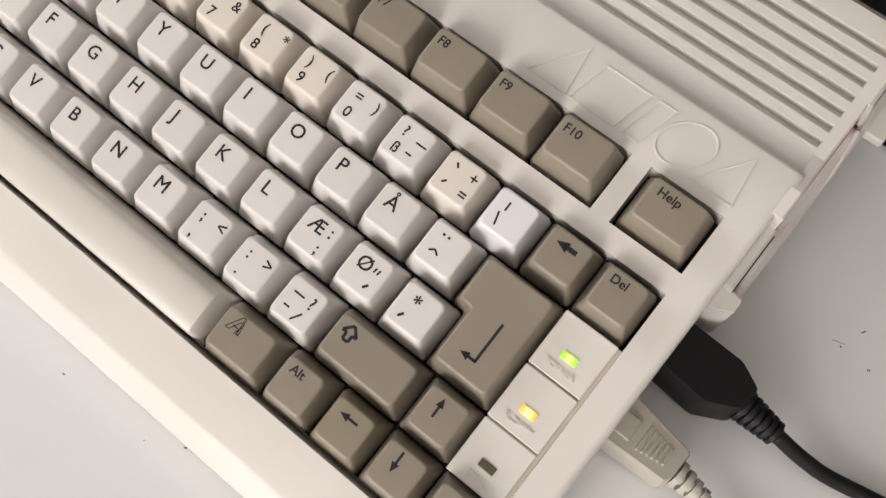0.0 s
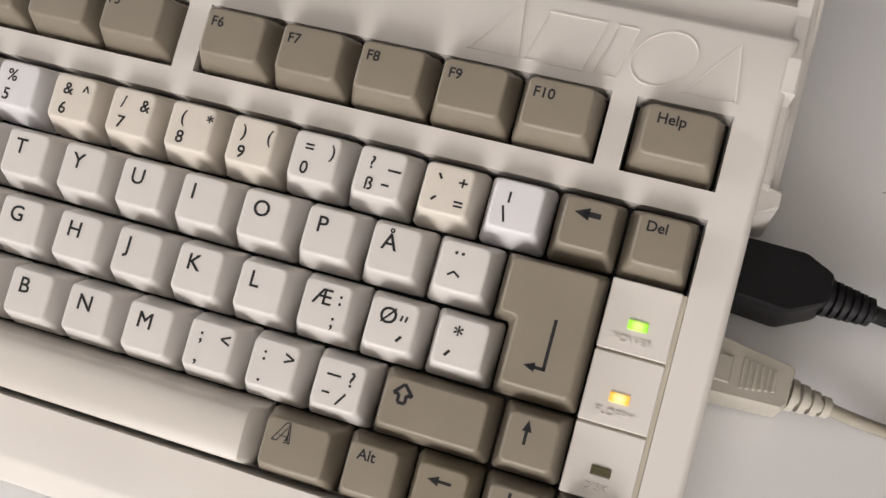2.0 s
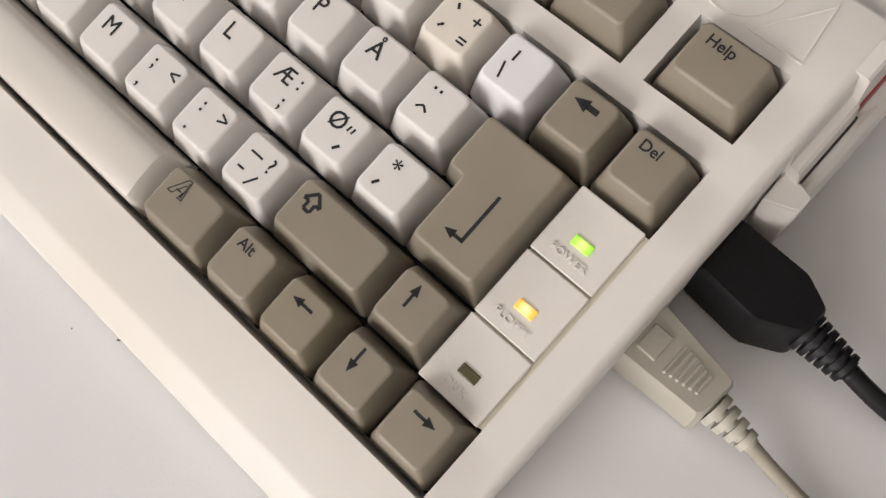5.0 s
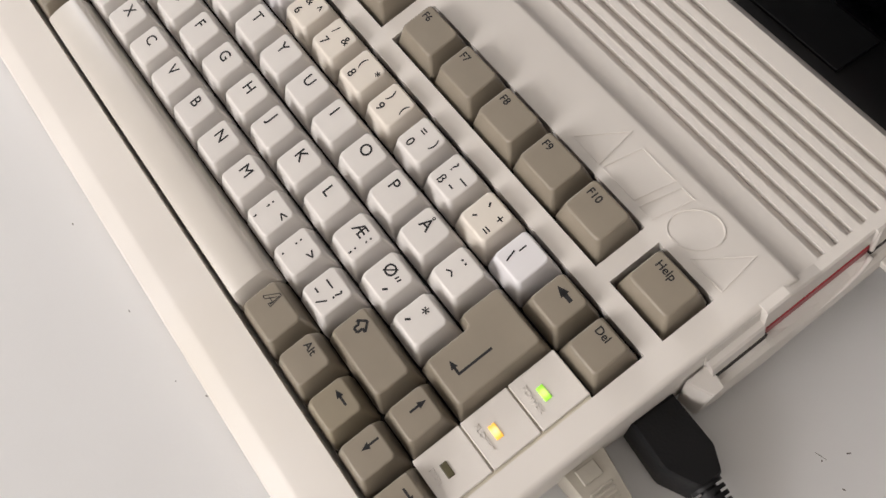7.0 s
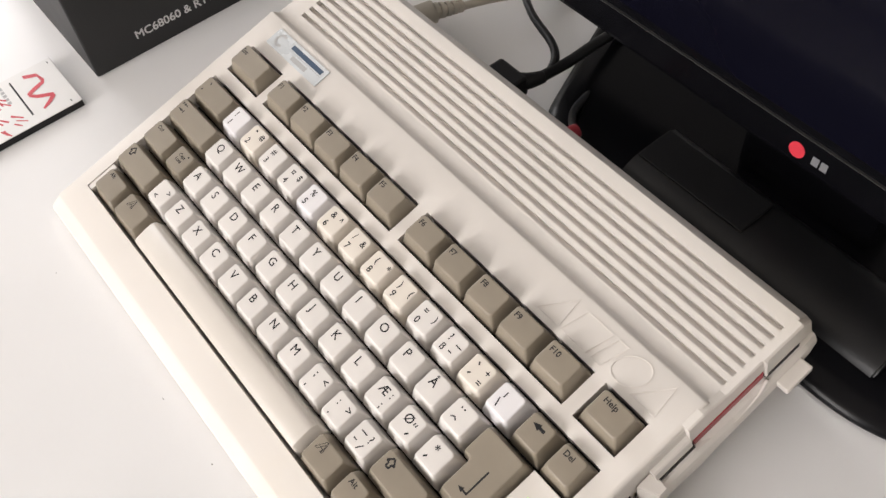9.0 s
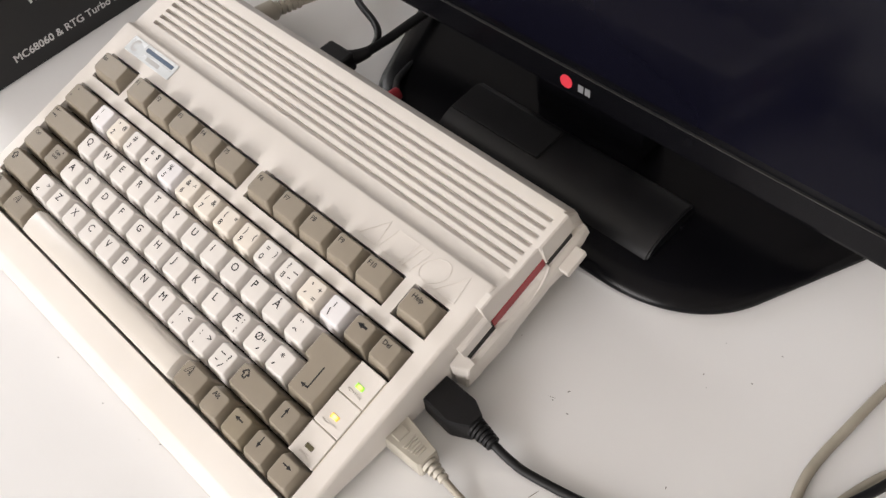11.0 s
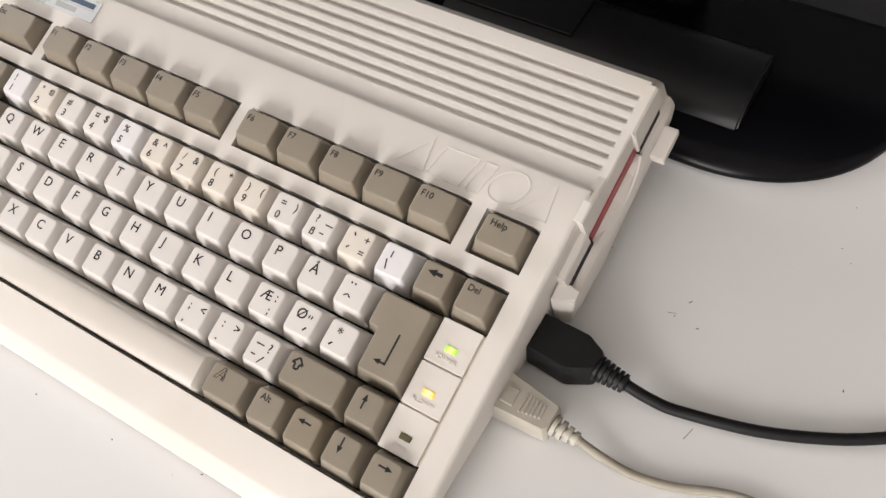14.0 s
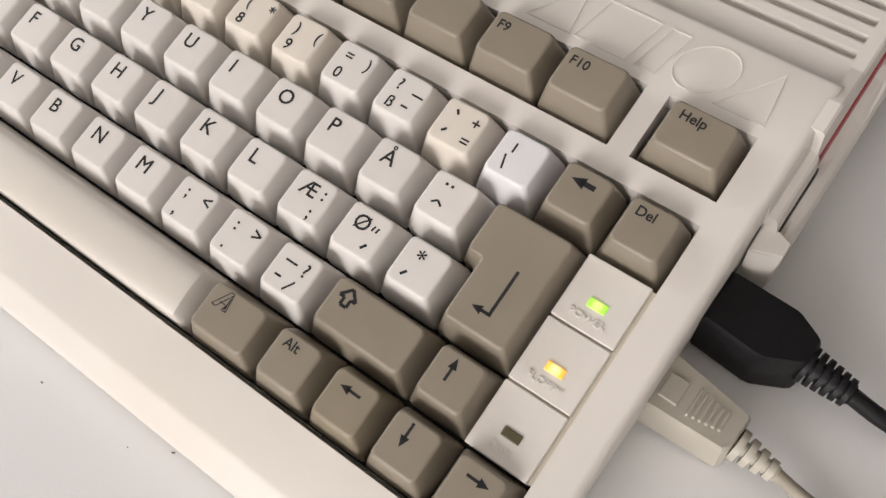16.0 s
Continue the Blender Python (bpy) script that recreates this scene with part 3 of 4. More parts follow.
# ---- status panel ----
for i, (word, mat) in enumerate((("DISK", LED_OFF), ("FLOPPY", LED_AMBER), ("POWER", LED_GREEN))):
    y0 = (1 + i) * U
    bm = box(bmesh.new(), 15 * U + 0.0003, 16 * U - 0.0006, y0 + 0.0003, y0 + U - 0.0003, BEZEL - 0.008, BEZEL - 0.0001, 0.0003, 1)
    tile = part("status_tile", bm, CASE, computer, "beige status light tile", KB)
    bm = box(bmesh.new(), -0.0026, 0.0026, -0.0013, 0.0013, -0.001, 0.0004, 0.0003, 2)
    led = part("led", bm, mat, tile, "lit green light" if mat == LED_GREEN else "lit amber light" if mat == LED_AMBER else "unlit dark light", pose(15.49 * U, y0 + 0.0078, BEZEL))
    bm = bmesh.new()
    text(bm, word, 0, 0, 0.0026, thick=0.0005)
    bmesh.ops.transform(bm, matrix=Matrix.Diagonal((1.15, 1, 1, 1)), verts=bm.verts)
    xs = [v.co.x for v in bm.verts]
    part("embossed_word", bm, CASE, tile, "", pose(15.47 * U - (max(xs) + min(xs)) / 2, y0 + 0.0029, BEZEL))
bm = box(bmesh.new(), 15 * U + 0.0006, 16 * U + 0.0006, U + 0.0006, 4 * U - 0.0006, BEZEL - 0.008, BEZEL - 0.0016)
part("panel_bed", bm, CASE_LOW, computer, "yellowed bed under the status tiles", KB)


# ---- raised maker's mark: five plain outlined shapes ----
def outline_plate(pts, w=0.0004, h=0.0004):
    """A raised closed line along a convex outline, as one mesh."""
    v = [Vector(p) for p in pts]
    k = len(v)
    sides = []
    for i in range(k):
        a, b, c = v[i - 1], v[i], v[(i + 1) % k]
        n0, n1 = (b - a).normalized(), (c - b).normalized()
        n0, n1 = Vector((n0.y, -n0.x)), Vector((n1.y, -n1.x))
        miter = (n0 + n1) / max(1 + n0.dot(n1), 0.25)
        sides.append((b + miter * w / 2, b - miter * w / 2))
    bm = bmesh.new()
    rings = [[bm.verts.new((*q[s], z)) for q in sides] for s, z in ((0, 0), (0, h), (1, h), (1, 0))]
    for a, b in zip(rings, rings[1:]):
        for i in range(k):
            bm.faces.new((a[i], a[(i + 1) % k], b[(i + 1) % k], b[i]))
    bmesh.ops.recalc_face_normals(bm, faces=bm.faces)
    return bm


MX, MY, MH = 0.2325, 0.1272, 0.0155
SL = 0.0052
tri_pts = lambda x, w: [(MX + x, MY), (MX + x + w, MY), (MX + x + w * 0.5 + SL * 0.95, MY + MH)]
par_pts = lambda x, w: [(MX + x, MY), (MX + x + w, MY), (MX + x + w + SL * 0.7, MY + MH * 0.92), (MX + x + SL * 0.7, MY + MH * 0.92)]
oval = [(MX + 0.0520 + 0.0080 * math.cos(2 * math.pi * k / 24) + 0.0022 * math.sin(2 * math.pi * k / 24), MY + MH * 0.5 + MH * 0.5 * math.sin(2 * math.pi * k / 24)) for k in range(24)]
for pts in (tri_pts(0.0, 0.0140), par_pts(0.0155, 0.0160), par_pts(0.0345, 0.0058), oval, tri_pts(0.0585, 0.0140)):
    part("raised_mark", outline_plate(pts), CASE, computer, "plain raised outline shape", KB @ Matrix.Translation((0, 0, BEZEL - 0.0001)))

# badge
badge_m = KB @ Matrix.Translation((-0.0060, 0.1307, BEZEL))
bm = flat(bmesh.new(), rounded(0, 0.0505, 0, 0.0118, 0.0008), 0.0, 0.0006)
badge = part("badge", bm, BADGE, computer, "pale grey badge with dark bars", badge_m)
for a, b, w, mt in (((0.0175, 0.0083), (0.0475, 0.0083), 0.0030, BADGE_BLUE), ((0.0165, 0.0059), (0.0485, 0.0059), 0.0003, PRINT_GREY), ((0.0230, 0.0032), (0.0375, 0.0032), 0.0030, PRINT_GREY)):
    part("badge_print", bar(bmesh.new(), a, b, w), mt, badge, "", pose(0, 0, 0.00066))
bm = bmesh.new()
for k in range(12):
    a0, a1 = radians(60 + 22 * k), radians(60 + 22 * (k + 1))
    bar(bm, (0.0075 + 0.0035 * math.cos(a0), 0.0062 + 0.0035 * math.sin(a0)), (0.0075 + 0.0035 * math.cos(a1), 0.0062 + 0.0035 * math.sin(a1)), 0.0018)
part("badge_print", bm, PRINT_GREY, badge, "", pose(0, 0, 0.00066))

# ---- disk drive side ----
def lower_edge(y):
    return float(np.interp(y, (0.100, 0.112, 0.130, 0.138, 0.180, 0.208), (-0.0440, -0.0460, -0.0500, -0.0465, -0.0430, -0.0395)))


def drive_side():
    """The wall on the right with the drive's slot: sections along the slope."""
    bm = bmesh.new()
    rows = []
    for y, kind in ((0.1110, 0), (0.1325, 0), (0.1328, 1), (0.142, 1), (0.155, 1), (0.168, 1), (0.1768, 1), (0.1771, 2), (0.190, 2), (0.2005, 2), (0.2070, 3)):
        top = case_z(min(y, 0.2005)) + 0.00005
        b = lower_edge(y)
        if kind == 0:
            upper = [(0.3150, -0.0080), (0.3166, -0.0090), (0.3170, -0.0160), (0.3190, -0.0168), (0.3198, -0.0180), (0.3203, -0.0252)]
        elif kind == 1:
            upper = [(0.3150, top), (0.3182, top), (0.3189, top - 0.0008), (0.3191, -0.0170), (0.3192, -0.0205), (0.3192, -0.0218)]
        elif kind == 2:
            upper = [(0.3150, top), (0.3188, top), (0.3197, top - 0.0010), (0.3202, -0.0190), (0.3205, -0.0220), (0.3206, -0.0252)]
        else:
            upper = [(0.3150, top - 0.008), (0.3180, top - 0.008), (0.3187, top - 0.009), (0.3195, -0.0290), (0.3198, -0.0300), (0.3200, -0.0302)]
        if kind == 3:
            lower = [(0.3200, -0.0304), (0.3200, -0.0306), (0.3212, -0.0308), (0.3222, -0.0330), (0.3230, -0.0372), (0.3230, b + 0.001), (0.3222, b), (0.3100, b + 0.004)]
        else:
            dip = 0.0030 * math.sin(math.pi * (y - 0.1328) / 0.0440) if kind == 1 else 0.0
            lower = [(0.3186, -0.0268), (0.3186, -0.0292), (0.3220, -0.0298 - dip), (0.3236, -0.0328 - dip * 0.8), (0.3243, -0.0372), (0.3243, b + 0.002), (0.3232, b), (0.3100, b + 0.004)]
        rows.append([bm.verts.new((x, y, z)) for x, z in upper + lower])
    for a, b in zip(rows, rows[1:]):
        for i in range(len(a) - 1):
            bm.faces.new((a[i], b[i], b[i + 1], a[i + 1]))
    bm.faces.new(rows[0])
    bm.faces.new(rows[-1])
    bmesh.ops.recalc_face_normals(bm, faces=bm.faces)
    return bm


drive = part("drive_bay", drive_side(), CASE, computer, "beige drive side with a slot", KB)
bm = box(bmesh.new(), 0.3172, 0.3207, 0.1120, 0.1334, -0.0293, -0.0254)
part("slot", bm, DARK, drive, "dark disk slot")
bm = box(bmesh.new(), 0.3172, 0.3208, 0.1770, 0.1975, -0.0293, -0.0254)
part("slot", bm, DARK, drive, "dark disk slot")
bm = box(bmesh.new(), 0.3150, 0.3197, 0.1338, 0.1766, -0.0291, -0.0222, 0.0004, 1)
part("floppy_disk_edge", bm, RED, drive, "edge of a red floppy disk in the slot")
bm = box(bmesh.new(), 0.3215, 0.3302, 0.1800, 0.1960, -0.0395, -0.0345, 0.0007, 2)
part("eject_button", bm, CASE, drive, "square eject button")
bm = tube([(0.3222, 0.1400, -0.0345), (0.3230, 0.1500, -0.0355), (0.3232, 0.1600, -0.0350), (0.3228, 0.1700, -0.0325), (0.3215, 0.1768, -0.0285)], (0.0004, 0.0010), 8)
part("finger_notch_lip", bm, CASE, drive, "curved lip of the finger notch", smooth=True)
bm = tube([(0.3204, 0.1771, -0.0250), (0.3202, 0.1773, -0.0205), (0.3199, 0.1778, -0.0160), (0.3192, 0.1788, -0.0112)], (0.0009, 0.0007), 8)
part("finger_notch_lip", bm, CASE, drive, "curved lip of the finger notch", smooth=True)
bm = bmesh.new()
put(bm, [(0.3166, 0.1026, -0.0225), (0.3246, 0.1076, -0.0290), (0.3236, 0.1008, -0.0450), (0.3160, 0.1000, -0.0450), (0.3166, 0.1125, -0.0215), (0.3246, 0.1125, -0.0290), (0.3246, 0.1125, -0.0450), (0.3160, 0.1125, -0.0450)], [(0, 1, 5, 4), (0, 3, 2, 1), (1, 2, 6, 5), (2, 3, 7, 6), (0, 4, 7, 3), (4, 5, 6, 7)])
bmesh.ops.recalc_face_normals(bm, faces=bm.faces)
bmesh.ops.bevel(bm, geom=[e for e in bm.edges if e.calc_face_angle(0) > 1.0], offset=0.0005, segments=2, affect="EDGES")
part("corner_bracket", bm, CASE, drive, "wedge-shaped corner of the drive frame", None, True).data.set_sharp_from_angle(angle=radians(48))

# ---- plugs and cables ----
def hood(outline, z0, z1, taper, mat, name, label, edge):
    c = Vector((sum(p[0] for p in outline) / len(outline), sum(p[1] for p in outline) / len(outline)))
    ring = lambda s, z: [(c.x + (x - c.x) * s, c.y + (y - c.y) * s, z + taper * (x - outline[0][0])) for x, y in outline]
    h = z1 - z0
    bm = loft([ring(0.97, z0), ring(1.0, z0 + 0.08 * h), ring(1.0, z0 + edge * h), ring(0.985, z0 + (edge * 0.5 + 0.5) * h), ring(0.5 + edge * 0.5, z1)], True, True)
    bmesh.ops.recalc_face_normals(bm, faces=bm.faces)
    t = thing(name, label, "plug")
    ob = part("hood", bm, mat, t)
    ob.data.shade_smooth()
    ob.data.set_sharp_from_angle(angle=radians(35))
    return t


def relief(parent, a, b, r0, r1, n, mat):
    """A ribbed strain relief from a to b."""
    a, b = Vector(a), Vector(b)
    for i in range(n):
        p0, p1 = a.lerp(b, (i + 0.12) / n), a.lerp(b, (i + 0.72) / n)
        r = r0 + (r1 - r0) * i / max(n - 1, 1)
        rib = part("relief_rib", tube([p0, p0.lerp(p1, 0.5), p1], r, 20, samples=2), mat, parent, "", None, True)
        rib.data.set_sharp_from_angle(angle=radians(40))
    part("relief_core", tube([a, a.lerp(b, 0.5), b], min(r0, r1) * 0.72, 10, samples=2), mat, parent, smooth=True)


def cable(name, pts, r, mat, label, category="cable"):
    ob = part(name, tube(pts, r, 12), mat, None, smooth=True)
    return tagged(ob, label, category)
black_plug = hood([(0.3150, 0.0855), (0.3315, 0.0845), (0.3335, 0.0848), (0.3350, 0.0856), (0.3425, 0.0898), (0.3436, 0.0908), (0.3440, 0.0920), (0.3443, 0.0985), (0.3438, 0.0996), (0.3425, 0.1004), (0.3365, 0.1033), (0.3350, 0.1037), (0.3150, 0.1035)], 0.0030, 0.0195, -0.10, BLACK_RUBBER, "black_plug", "black moulded plug in the side of the computer", 0.84)
relief(black_plug, (0.3430, 0.0945, 0.0100), (0.3570, 0.0936, 0.0088), 0.0056, 0.0042, 6, BLACK_RUBBER)
grey_plug = hood([(0.3140, 0.0573), (0.3372, 0.0586), (0.3385, 0.0600), (0.3393, 0.0704), (0.3386, 0.0713), (0.3140, 0.0748)], 0.0030, 0.0162, -0.10, GREY_PLUG, "beige_plug", "beige mouse plug with finger grips in the computer", 0.84)
for i in range(6):
    bm = box(bmesh.new(), -0.0005, 0.0005, -0.0045 + 0.0003 * i, 0.0045 - 0.0003 * i, -0.0006, 0.0006, 0.0003, 1)
    part("grip_ridge", bm, GREY_PLUG, grey_plug, "", pose(0.3255 + 0.0017 * i, 0.0652, 0.0153 - 0.00017 * i, 0, 5.7))
bm = box(bmesh.new(), -0.0028, 0.0028, -0.0038, 0.0038, -0.0005, 0.0005, 0.0003, 1)
part("latch_plate", bm, GREY_PLUG, grey_plug, "", pose(0.3195, 0.0650, 0.0161, 0, 5.7))
relief(grey_plug, (0.3385, 0.0647, 0.0085), (0.3510, 0.0640, 0.0070), 0.0046, 0.0030, 4, GREY_PLUG)

cable("black_cable", [(0.3565, 0.0936, 0.0088), (0.3680, 0.0937, 0.0055), (0.381, 0.0955, 0.0034), (0.415, 0.104, 0.0034), (0.451, 0.1217, 0.0034), (0.481, 0.148, 0.0062), (0.5012, 0.1836, 0.0082), (0.5116, 0.2192, 0.0060), (0.505, 0.2486, 0.0034), (0.490, 0.279, 0.0034), (0.479, 0.307, 0.0034), (0.462, 0.36, 0.0034), (0.43, 0.44, 0.0034)], 0.0025, BLACK_RUBBER, "thick black cable looping over the table to the monitor")
cable("beige_mouse_cable", [(0.3500, 0.0641, 0.0070), (0.3600, 0.0635, 0.0040), (0.3740, 0.0632, 0.0020), (0.3900, 0.0665, 0.0020), (0.4060, 0.0728, 0.0020), (0.4200, 0.0755, 0.0020), (0.445, 0.0740, 0.0020), (0.475, 0.0620, 0.0020), (0.52, 0.03, 0.0020), (0.60, -0.03, 0.0020), (0.72, -0.08, 0.0020)], 0.0019, BEIGE_CABLE, "thin beige mouse cable on the table")
cable("beige_cable", [(0.505, 0.05, 0.0027), (0.497, 0.095, 0.0027), (0.4905, 0.127, 0.0027), (0.4852, 0.153, 0.0027), (0.4782, 0.1825, 0.0027), (0.4795, 0.216, 0.0027), (0.4845, 0.261, 0.0027), (0.4955, 0.300, 0.0027), (0.515, 0.35, 0.0027), (0.55, 0.44, 0.0027)], 0.0026, BEIGE_CABLE, "grimy beige cable lying on the table")
cable("beige_cable_thin", [(0.511, 0.05, 0.0022), (0.503, 0.095, 0.0022), (0.4965, 0.127, 0.0022), (0.4920, 0.150, 0.0022), (0.4955, 0.179, 0.0022), (0.5055, 0.209, 0.0022), (0.521, 0.2305, 0.0022), (0.555, 0.262, 0.0022), (0.62, 0.30, 0.0022)], 0.0021, BEIGE_CABLE, "second grimy beige cable beside the first")
cable("black_cable", [(0.148, 0.229, 0.022), (0.130, 0.245, 0.014), (0.118, 0.275, 0.006), (0.105, 0.33, 0.004), (0.10, 0.43, 0.004)], 0.0024, BLACK_RUBBER, "thin black lead behind the computer")

# connectors on the back of the computer
t = thing("video_plug", "black video plug at the rear of the computer", "plug")
part("hood", box(bmesh.new(), 0.082, 0.106, 0.209, 0.232, 0.020, 0.034, 0.002), BLACK_RUBBER, t)
part("strain_relief", tube([(0.098, 0.228, 0.027), (0.103, 0.234, 0.0275), (0.107, 0.243, 0.028)], (0.0065, 0.0036), 12), BLACK_RUBBER, t, smooth=True)
part("lead", tube([(0.106, 0.241, 0.028), (0.1055, 0.264, 0.025), (0.1000, 0.298, 0.018), (0.096, 0.34, 0.008), (0.10, 0.42, 0.004)], 0.0034, 10), BLACK_RUBBER, t, smooth=True)
part("second_lead", tube([(0.1045, 0.250, 0.027), (0.1000, 0.258, 0.0285), (0.0880, 0.2655, 0.0285), (0.0560, 0.2780, 0.0245), (0.030, 0.300, 0.016), (0.0, 0.36, 0.006), (-0.01, 0.43, 0.004)], 0.0026, 10), BLACK_RUBBER, t, smooth=True)
t = thing("power_plug", "beige round plug with ribbed neck behind the computer", "plug")
part("hood", tube([(0.004, 0.208, 0.022), (0.007, 0.22, 0.022), (0.010, 0.236, 0.021)], 0.0075, 14), GREY_PLUG, t, smooth=True)
relief(t, (0.010, 0.236, 0.021), (0.016, 0.256, 0.018), 0.0055, 0.004, 5, GREY_PLUG)
part("lead", tube([(0.016, 0.255, 0.018), (0.026, 0.287, 0.014), (0.045, 0.33, 0.004), (0.07, 0.42, 0.004)], 0.0026, 10), GREY_PLUG, t, smooth=True)
t = thing("audio_plug", "red audio plug at the rear of the computer", "plug")
part("hood", tube([(0.147, 0.208, 0.025), (0.1475, 0.218, 0.025), (0.148, 0.230, 0.0235)], 0.0045, 12), RED, t, smooth=True)

# ---- monitor ----
monitor = thing("monitor", "glossy black flat-screen monitor, switched off, on a wide black foot", "monitor")


def foot_outline(s=1.0):
    half = [(0.0, 0.2090), (0.040, 0.2090)]
    for k in range(17):
        t = k / 16
        u = 1 - t
        half.append((0.075 * u ** 3 + 3 * 0.112 * u * u * t + 3 * 0.139 * u * t * t + 0.1496 * t ** 3, 0.2092 * u ** 3 + 3 * 0.2092 * u * u * t + 3 * 0.2265 * u * t * t + 0.250 * t ** 3))
    half += [(0.1643, 0.283), (0.179, 0.316), (0.1815, 0.335), (0.180, 0.37), (0.168, 0.41), (0.13, 0.445)]
    pts = [(-x, y) for x, y in half[:0:-1]] + half
    pts = [(0.257 + s * x, 0.33 + s * (y - 0.33)) for x, y in pts]
    return pts


ring = lambda s, z: [(x, y, z) for x, y in foot_outline(s)]
bm = loft([ring(0.985, 0.0), ring(1.0, 0.0025), ring(0.995, 0.0052), ring(0.965, 0.0075), ring(0.9, 0.0095)], True, True)
bmesh.ops.recalc_face_normals(bm, faces=bm.faces)
part("foot", bm, GLOSS_BLACK, monitor, "wide rounded glossy foot", smooth=True)
sect = [(0.2310, 0.0070), (0.2322, 0.0105), (0.2350, 0.0138), (0.2395, 0.0164), (0.2460, 0.0182), (0.2560, 0.0190), (0.2680, 0.0188), (0.2735, 0.0180), (0.2765, 0.0160), (0.2785, 0.0120), (0.2790, 0.0070)]
bm = loft([[(x, y, z) for y, z in sect] for x in (0.1790, 0.3462)], True, True)
bmesh.ops.recalc_face_normals(bm, faces=bm.faces)
caps = [e for e in bm.edges if abs(e.verts[0].co.x - e.verts[1].co.x) < 1e-6]
bmesh.ops.bevel(bm, geom=caps, offset=0.0012, segments=3, affect="EDGES")
part("hinge_cover", bm, SATIN_BLACK, monitor, "raised satin hinge cover", smooth=True).data.set_sharp_from_angle(angle=radians(40))
part("cover_plate", box(bmesh.new(), 0.1805, 0.2530, -0.0125, 0.0125, -0.0008, 0.0010, 0.0005), SATIN_BLACK, monitor, "thin plate on the hinge cover", pose(0, 0.2585, 0.0190, 2))
part("neck", box(bmesh.new(), 0.215, 0.300, 0.288, 0.315, 0.008, 0.16, 0.004), GLOSS_BLACK, monitor)
MON = pose(0.257, 0.2725, 0.052, -6)
bm = box(bmesh.new(), -0.268, 0.268, 0.0, 0.030, 0.0, 0.330, 0.004, 3)
panel = part("panel", bm, GLOSS_BLACK, monitor, "thin glossy black bezel", MON)
part("screen", box(bmesh.new(), -0.255, 0.255, -0.0012, 0.004, 0.0278, 0.316), SCREEN, monitor, "dark screen that is off", MON)
# The edge's bright highlight is put into this strip's lighter grey.
part("bezel_line", box(bmesh.new(), -0.262, 0.262, -0.0016, 0.003, 0.0212, 0.0217), BEZEL_GLINT, monitor, "thin edge under the screen, paler grey for its highlight", MON)
bm = bmesh.new()
flat(bm, [(-0.0045 * math.sin(2 * math.pi * k / 24), 0.0045 * math.cos(2 * math.pi * k / 24)) for k in range(24)], 0, 0.0003)
part("red_mark", bm, PRINT_RED, monitor, "red round mark", MON @ pose(-0.003, -0.0001, 0.0105, 90))
bm = bmesh.new()
for x in (-0.0006, 0.0044):
    bar(bm, (x, 0.0), (x + 0.0038, 0.0), 0.0050, 0, 0.0003)
part("grey_mark", bm, DIM_GREY, monitor, "small grey bars", MON @ pose(0.0065, -0.0001, 0.0105, 90))

# ---- black carton ----
carton = thing("cardboard_box", "black product carton with white print standing on the table", "box")
part("carton", box(bmesh.new(), -0.300, -0.1135, 0.0490, 0.275, 0.0, 0.095, 0.0012), BOX_BLACK, carton)
bm = bmesh.new()
text(bm, "MC68060 & RTG Turbo board for", 0, 0, 0.0086, bold=0.0003)
part("print_line", bm, PRINT_WHITE, carton, "white printed line", pose(-0.1132, 0.0822, 0.0128, 90, 0, 90))
bm = bmesh.new()
text(bm, "1260", 0, 0, 0.0135, bold=0.0006)
part("print_heading", bm, PRINT_WHITE, carton, "bold white number", pose(-0.1132, 0.1110, 0.0475, 90, 0, 90))
bm = bmesh.new()
bar(bm, (0.0, 0.0), (0.003, 0.010), 0.0022)
part("print_mark", bm, PRINT_RED, carton, "red printed stroke", pose(-0.1132, 0.1480, 0.0475, 90, 0, 90))

# ---- small white booklet ----
booklet = thing("booklet", "small white booklet with red strokes lying on the table", "booklet")
part("page_block", box(bmesh.new(), -0.1486, -0.0964, -0.075, 0.0311, 0.0, 0.0050, 0.0004), SATIN_BLACK, booklet, "dark edges")
part("cover", box(bmesh.new(), -0.1490, -0.0960, -0.0754, 0.0315, 0.0050, 0.0057, 0.0003, 1), PAPER, booklet, "white printed cover")
ON_COVER = pose(0, 0, 0.00576)
bm = bmesh.new()
for k in range(4):
    o = 0.0010 * k
    pts = [(-0.1440 + o, 0.0100), (-0.1400 + o, 0.0180), (-0.1310 + o, 0.0200 - o * 0.5), (-0.1285 + o, 0.0120), (-0.1255 + o, 0.0060), (-0.1205 + o, 0.0100), (-0.1150 + o, 0.0195), (-0.1110 + o, 0.0150), (-0.1060 + o * 0.3, 0.0090)]
    for n, (a, b) in enumerate(zip(pts, pts[1:])):
        bar(bm, a, b, 0.0009, 0.000004 * (n + 8 * k))
part("red_strokes", bm, PRINT_RED, booklet, "red zigzag strokes", ON_COVER)
bm = bmesh.new()
pen = random.Random(3)
for k in range(26):
    x, y = pen.uniform(-0.136, -0.104), pen.uniform(-0.030, -0.009)
    bar(bm, (x, y), (x + pen.uniform(0.003, 0.008), y + pen.uniform(0.001, 0.006)), pen.uniform(0.0006, 0.0014), 0.000004 * k)
part("red_strokes", bm, PRINT_RED, booklet, "red scribbled strokes", ON_COVER)
part("print_bar", bar(bmesh.new(), (-0.1440, 0.0010), (-0.1050, 0.0011), 0.0012), INK, booklet, "dark printed line", ON_COVER)
bm = bmesh.new()
for k in range(5):
    bar(bm, (-0.1435 + 0.0040 * k, -0.0062), (-0.1405 + 0.0040 * k, -0.0062), 0.0024)
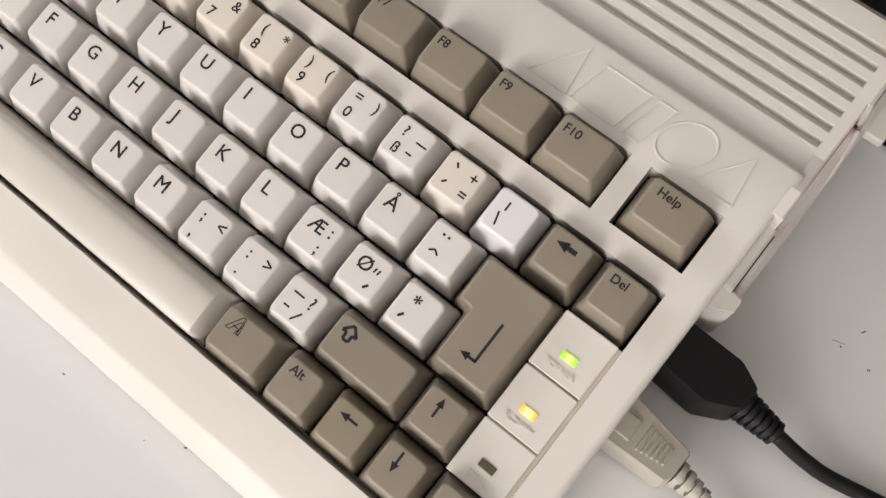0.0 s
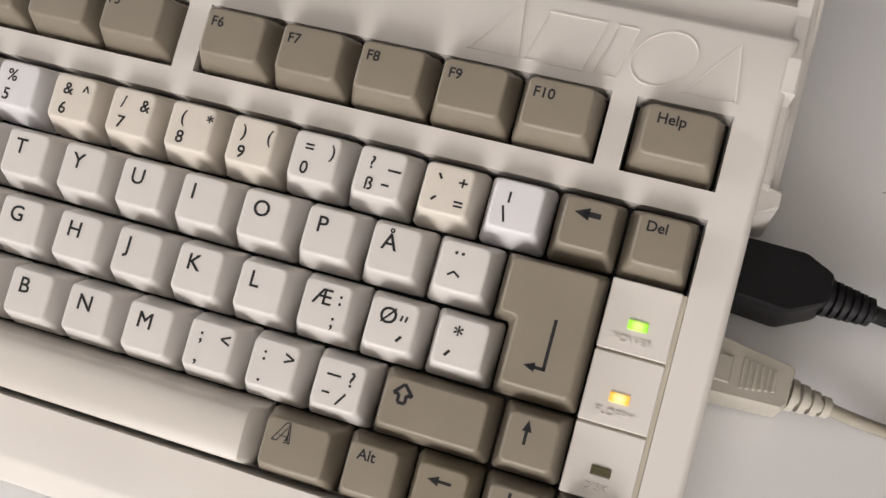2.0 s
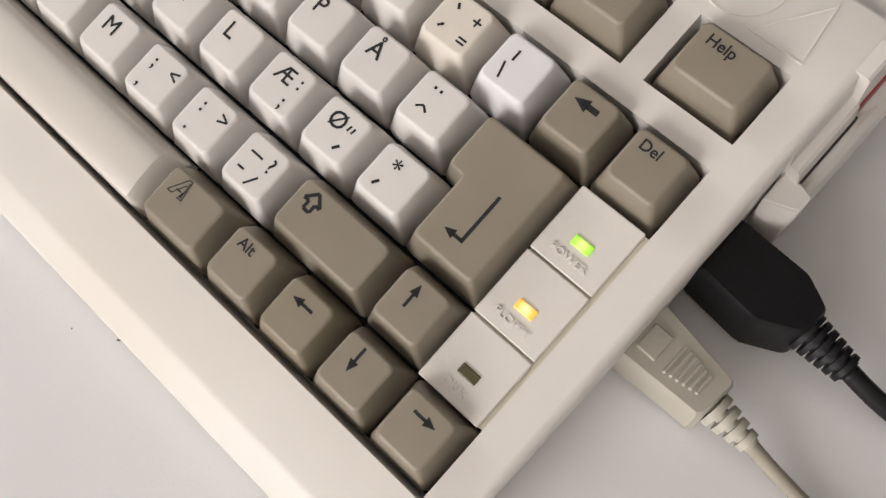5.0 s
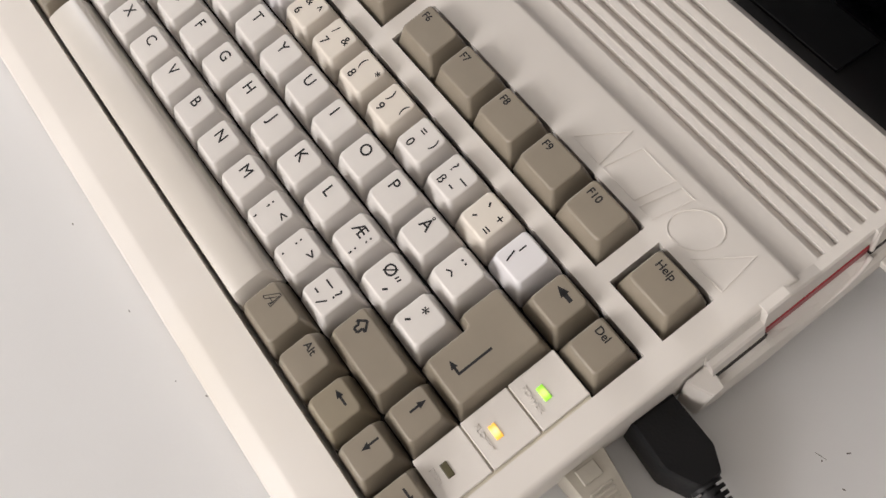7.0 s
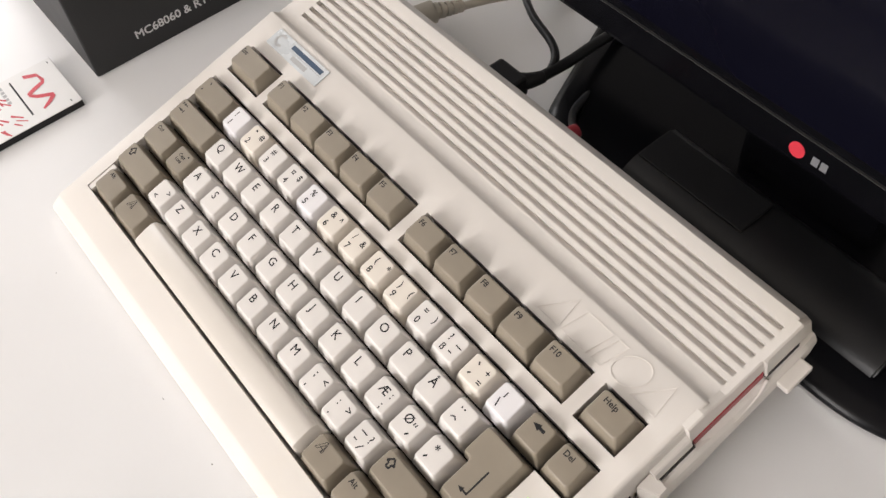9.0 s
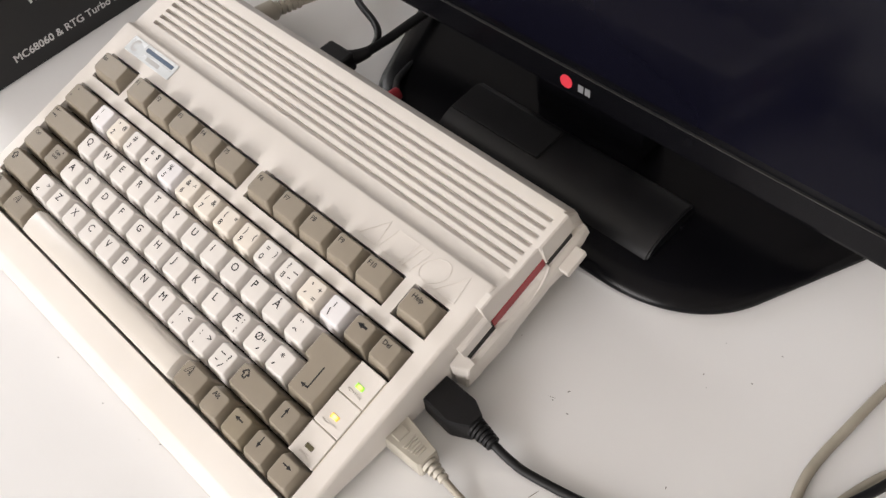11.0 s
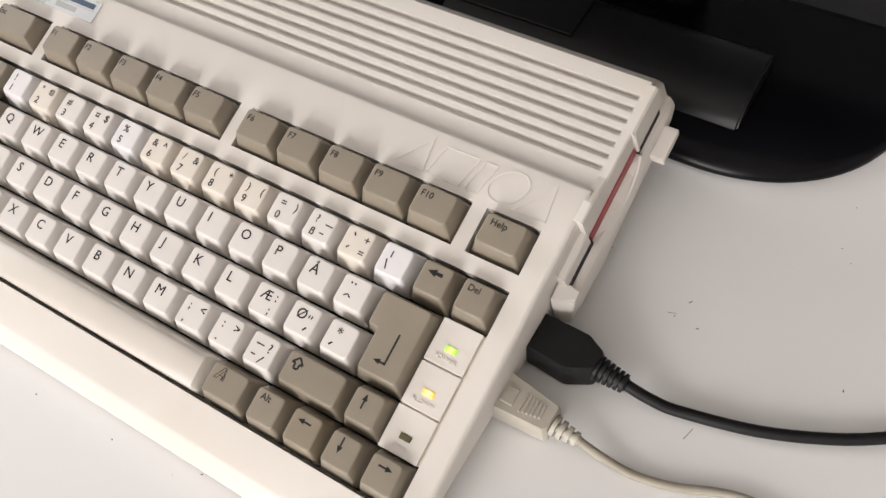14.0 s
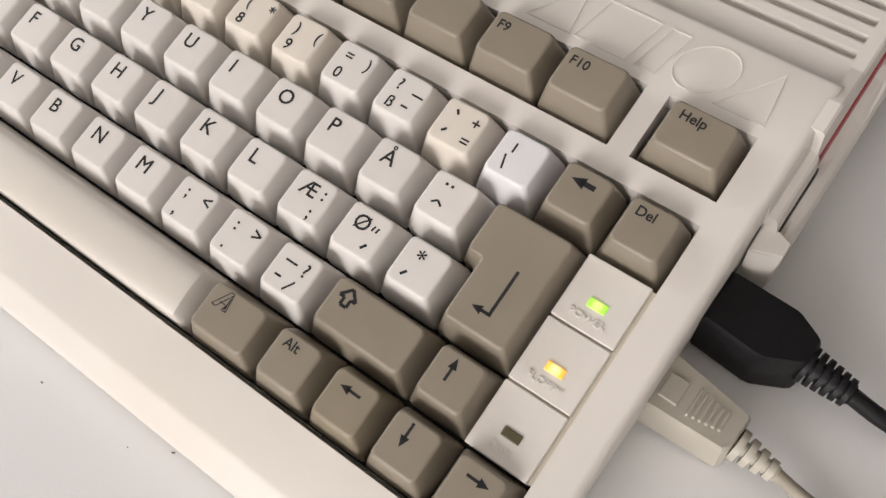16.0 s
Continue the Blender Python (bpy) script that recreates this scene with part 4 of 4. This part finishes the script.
part("print_bar", bm, PRINT_GREY, booklet, "grey printed bars", ON_COVER)
bm = bmesh.new()
bar(bm, (-0.146, 0.0285), (-0.1435, 0.0285), 0.0006)
bar(bm, (-0.1015, 0.0255), (-0.0990, 0.0255), 0.0006)
part("print_bar", bm, INK, booklet, "small dark corner marks", ON_COVER)

# ---- joystick ----
joystick = thing("joystick", "black joystick base with a large yellow fire button", "joystick")
JM = pose(0.5380, 0.1000, 0.0, 0, 0, -2)
rr = lambda i, z: [(x, y, z) for x, y in rounded(-0.0255 + i, 0.0245 - i, -0.070 + i, 0.0705 - i, 0.0235 - i * 0.5, 8)]
bm = loft([rr(0.0004, 0.0), rr(0.0, 0.0015), rr(0.0, 0.0215), rr(0.0005, 0.0222), rr(0.0014, 0.0226), rr(0.0016, 0.0290), rr(0.0026, 0.0328), rr(0.0045, 0.0345), rr(0.0070, 0.0350)], True, True)
base = part("base", bm, SATIN_BLACK, joystick, "black base with rounded ends", JM, True)
base.data.set_sharp_from_angle(angle=radians(40))
bm = loft([[(x, y, z) for x, y in rounded(-0.0138 + i, 0.0118 - i, 0.0452 + i, 0.0632 - i, 0.0014, 3)] for i, z in ((0, 0.0340), (0, 0.0366), (0.0003, 0.0371), (0.0009, 0.0374), (0.0018, 0.0374))])
part("fire_button", bm, YELLOW, joystick, "large yellow square button", JM, True).data.set_sharp_from_angle(angle=radians(40))
bm = loft([[(x, y, 0.0351 + z) for x, y in rounded(-0.0144 + i, 0.0124 - i, 0.0446 + i, 0.0638 - i, 0.0018, 3)] for i, z in ((0, -0.001), (0, 0.0001), (0.0005, 0.0001))])
part("button_gap", bm, DARK, joystick, "dark gap round the button", JM)

# ---- dirt on the table ----
bm = bmesh.new()
rnd = random.Random(5)
for x, y, a, ln in ((0.3629, 0.1445, 60, 0.0016), (0.3705, 0.1341, 20, 0.0011), (0.4310, 0.2095, 0, 0.0012), (0.4318, 0.1349, 100, 0.0013), (0.3595, 0.1353, 120, 0.0007), (0.4338, 0.2331, 10, 0.0007), (0.4092, 0.1982, 40, 0.0007), (0.3581, 0.1362, 18, 0.0042), (0.1725, -0.0301, 0, 0.0009), (0.2185, -0.0224, 30, 0.0010), (0.1255, -0.0315, 0, 0.0010), (0.3860, 0.0895, 75, 0.0062)):
    d = Vector((math.cos(radians(a)), math.sin(radians(a)))) * ln / 2
    bar(bm, (x - d.x, y - d.y), (x + d.x, y + d.y), 0.00045 if ln < 0.003 else 0.00018 if ln < 0.005 else 0.0003, 0.0002)
for k in range(18):
    x, y = rnd.uniform(-0.14, 0.60), rnd.uniform(-0.12, 0.25)
    a, ln = rnd.uniform(0, 180), rnd.uniform(0.0002, 0.0005)
    d = Vector((math.cos(radians(a)), math.sin(radians(a)))) * ln / 2
    bar(bm, (x - d.x, y - d.y), (x + d.x, y + d.y), 0.0004, 0.0002)
tagged(part("dirt_specks", bm, SPECK, None), "small dark dirt specks and lint on the white table", "dirt", kind="stuff")
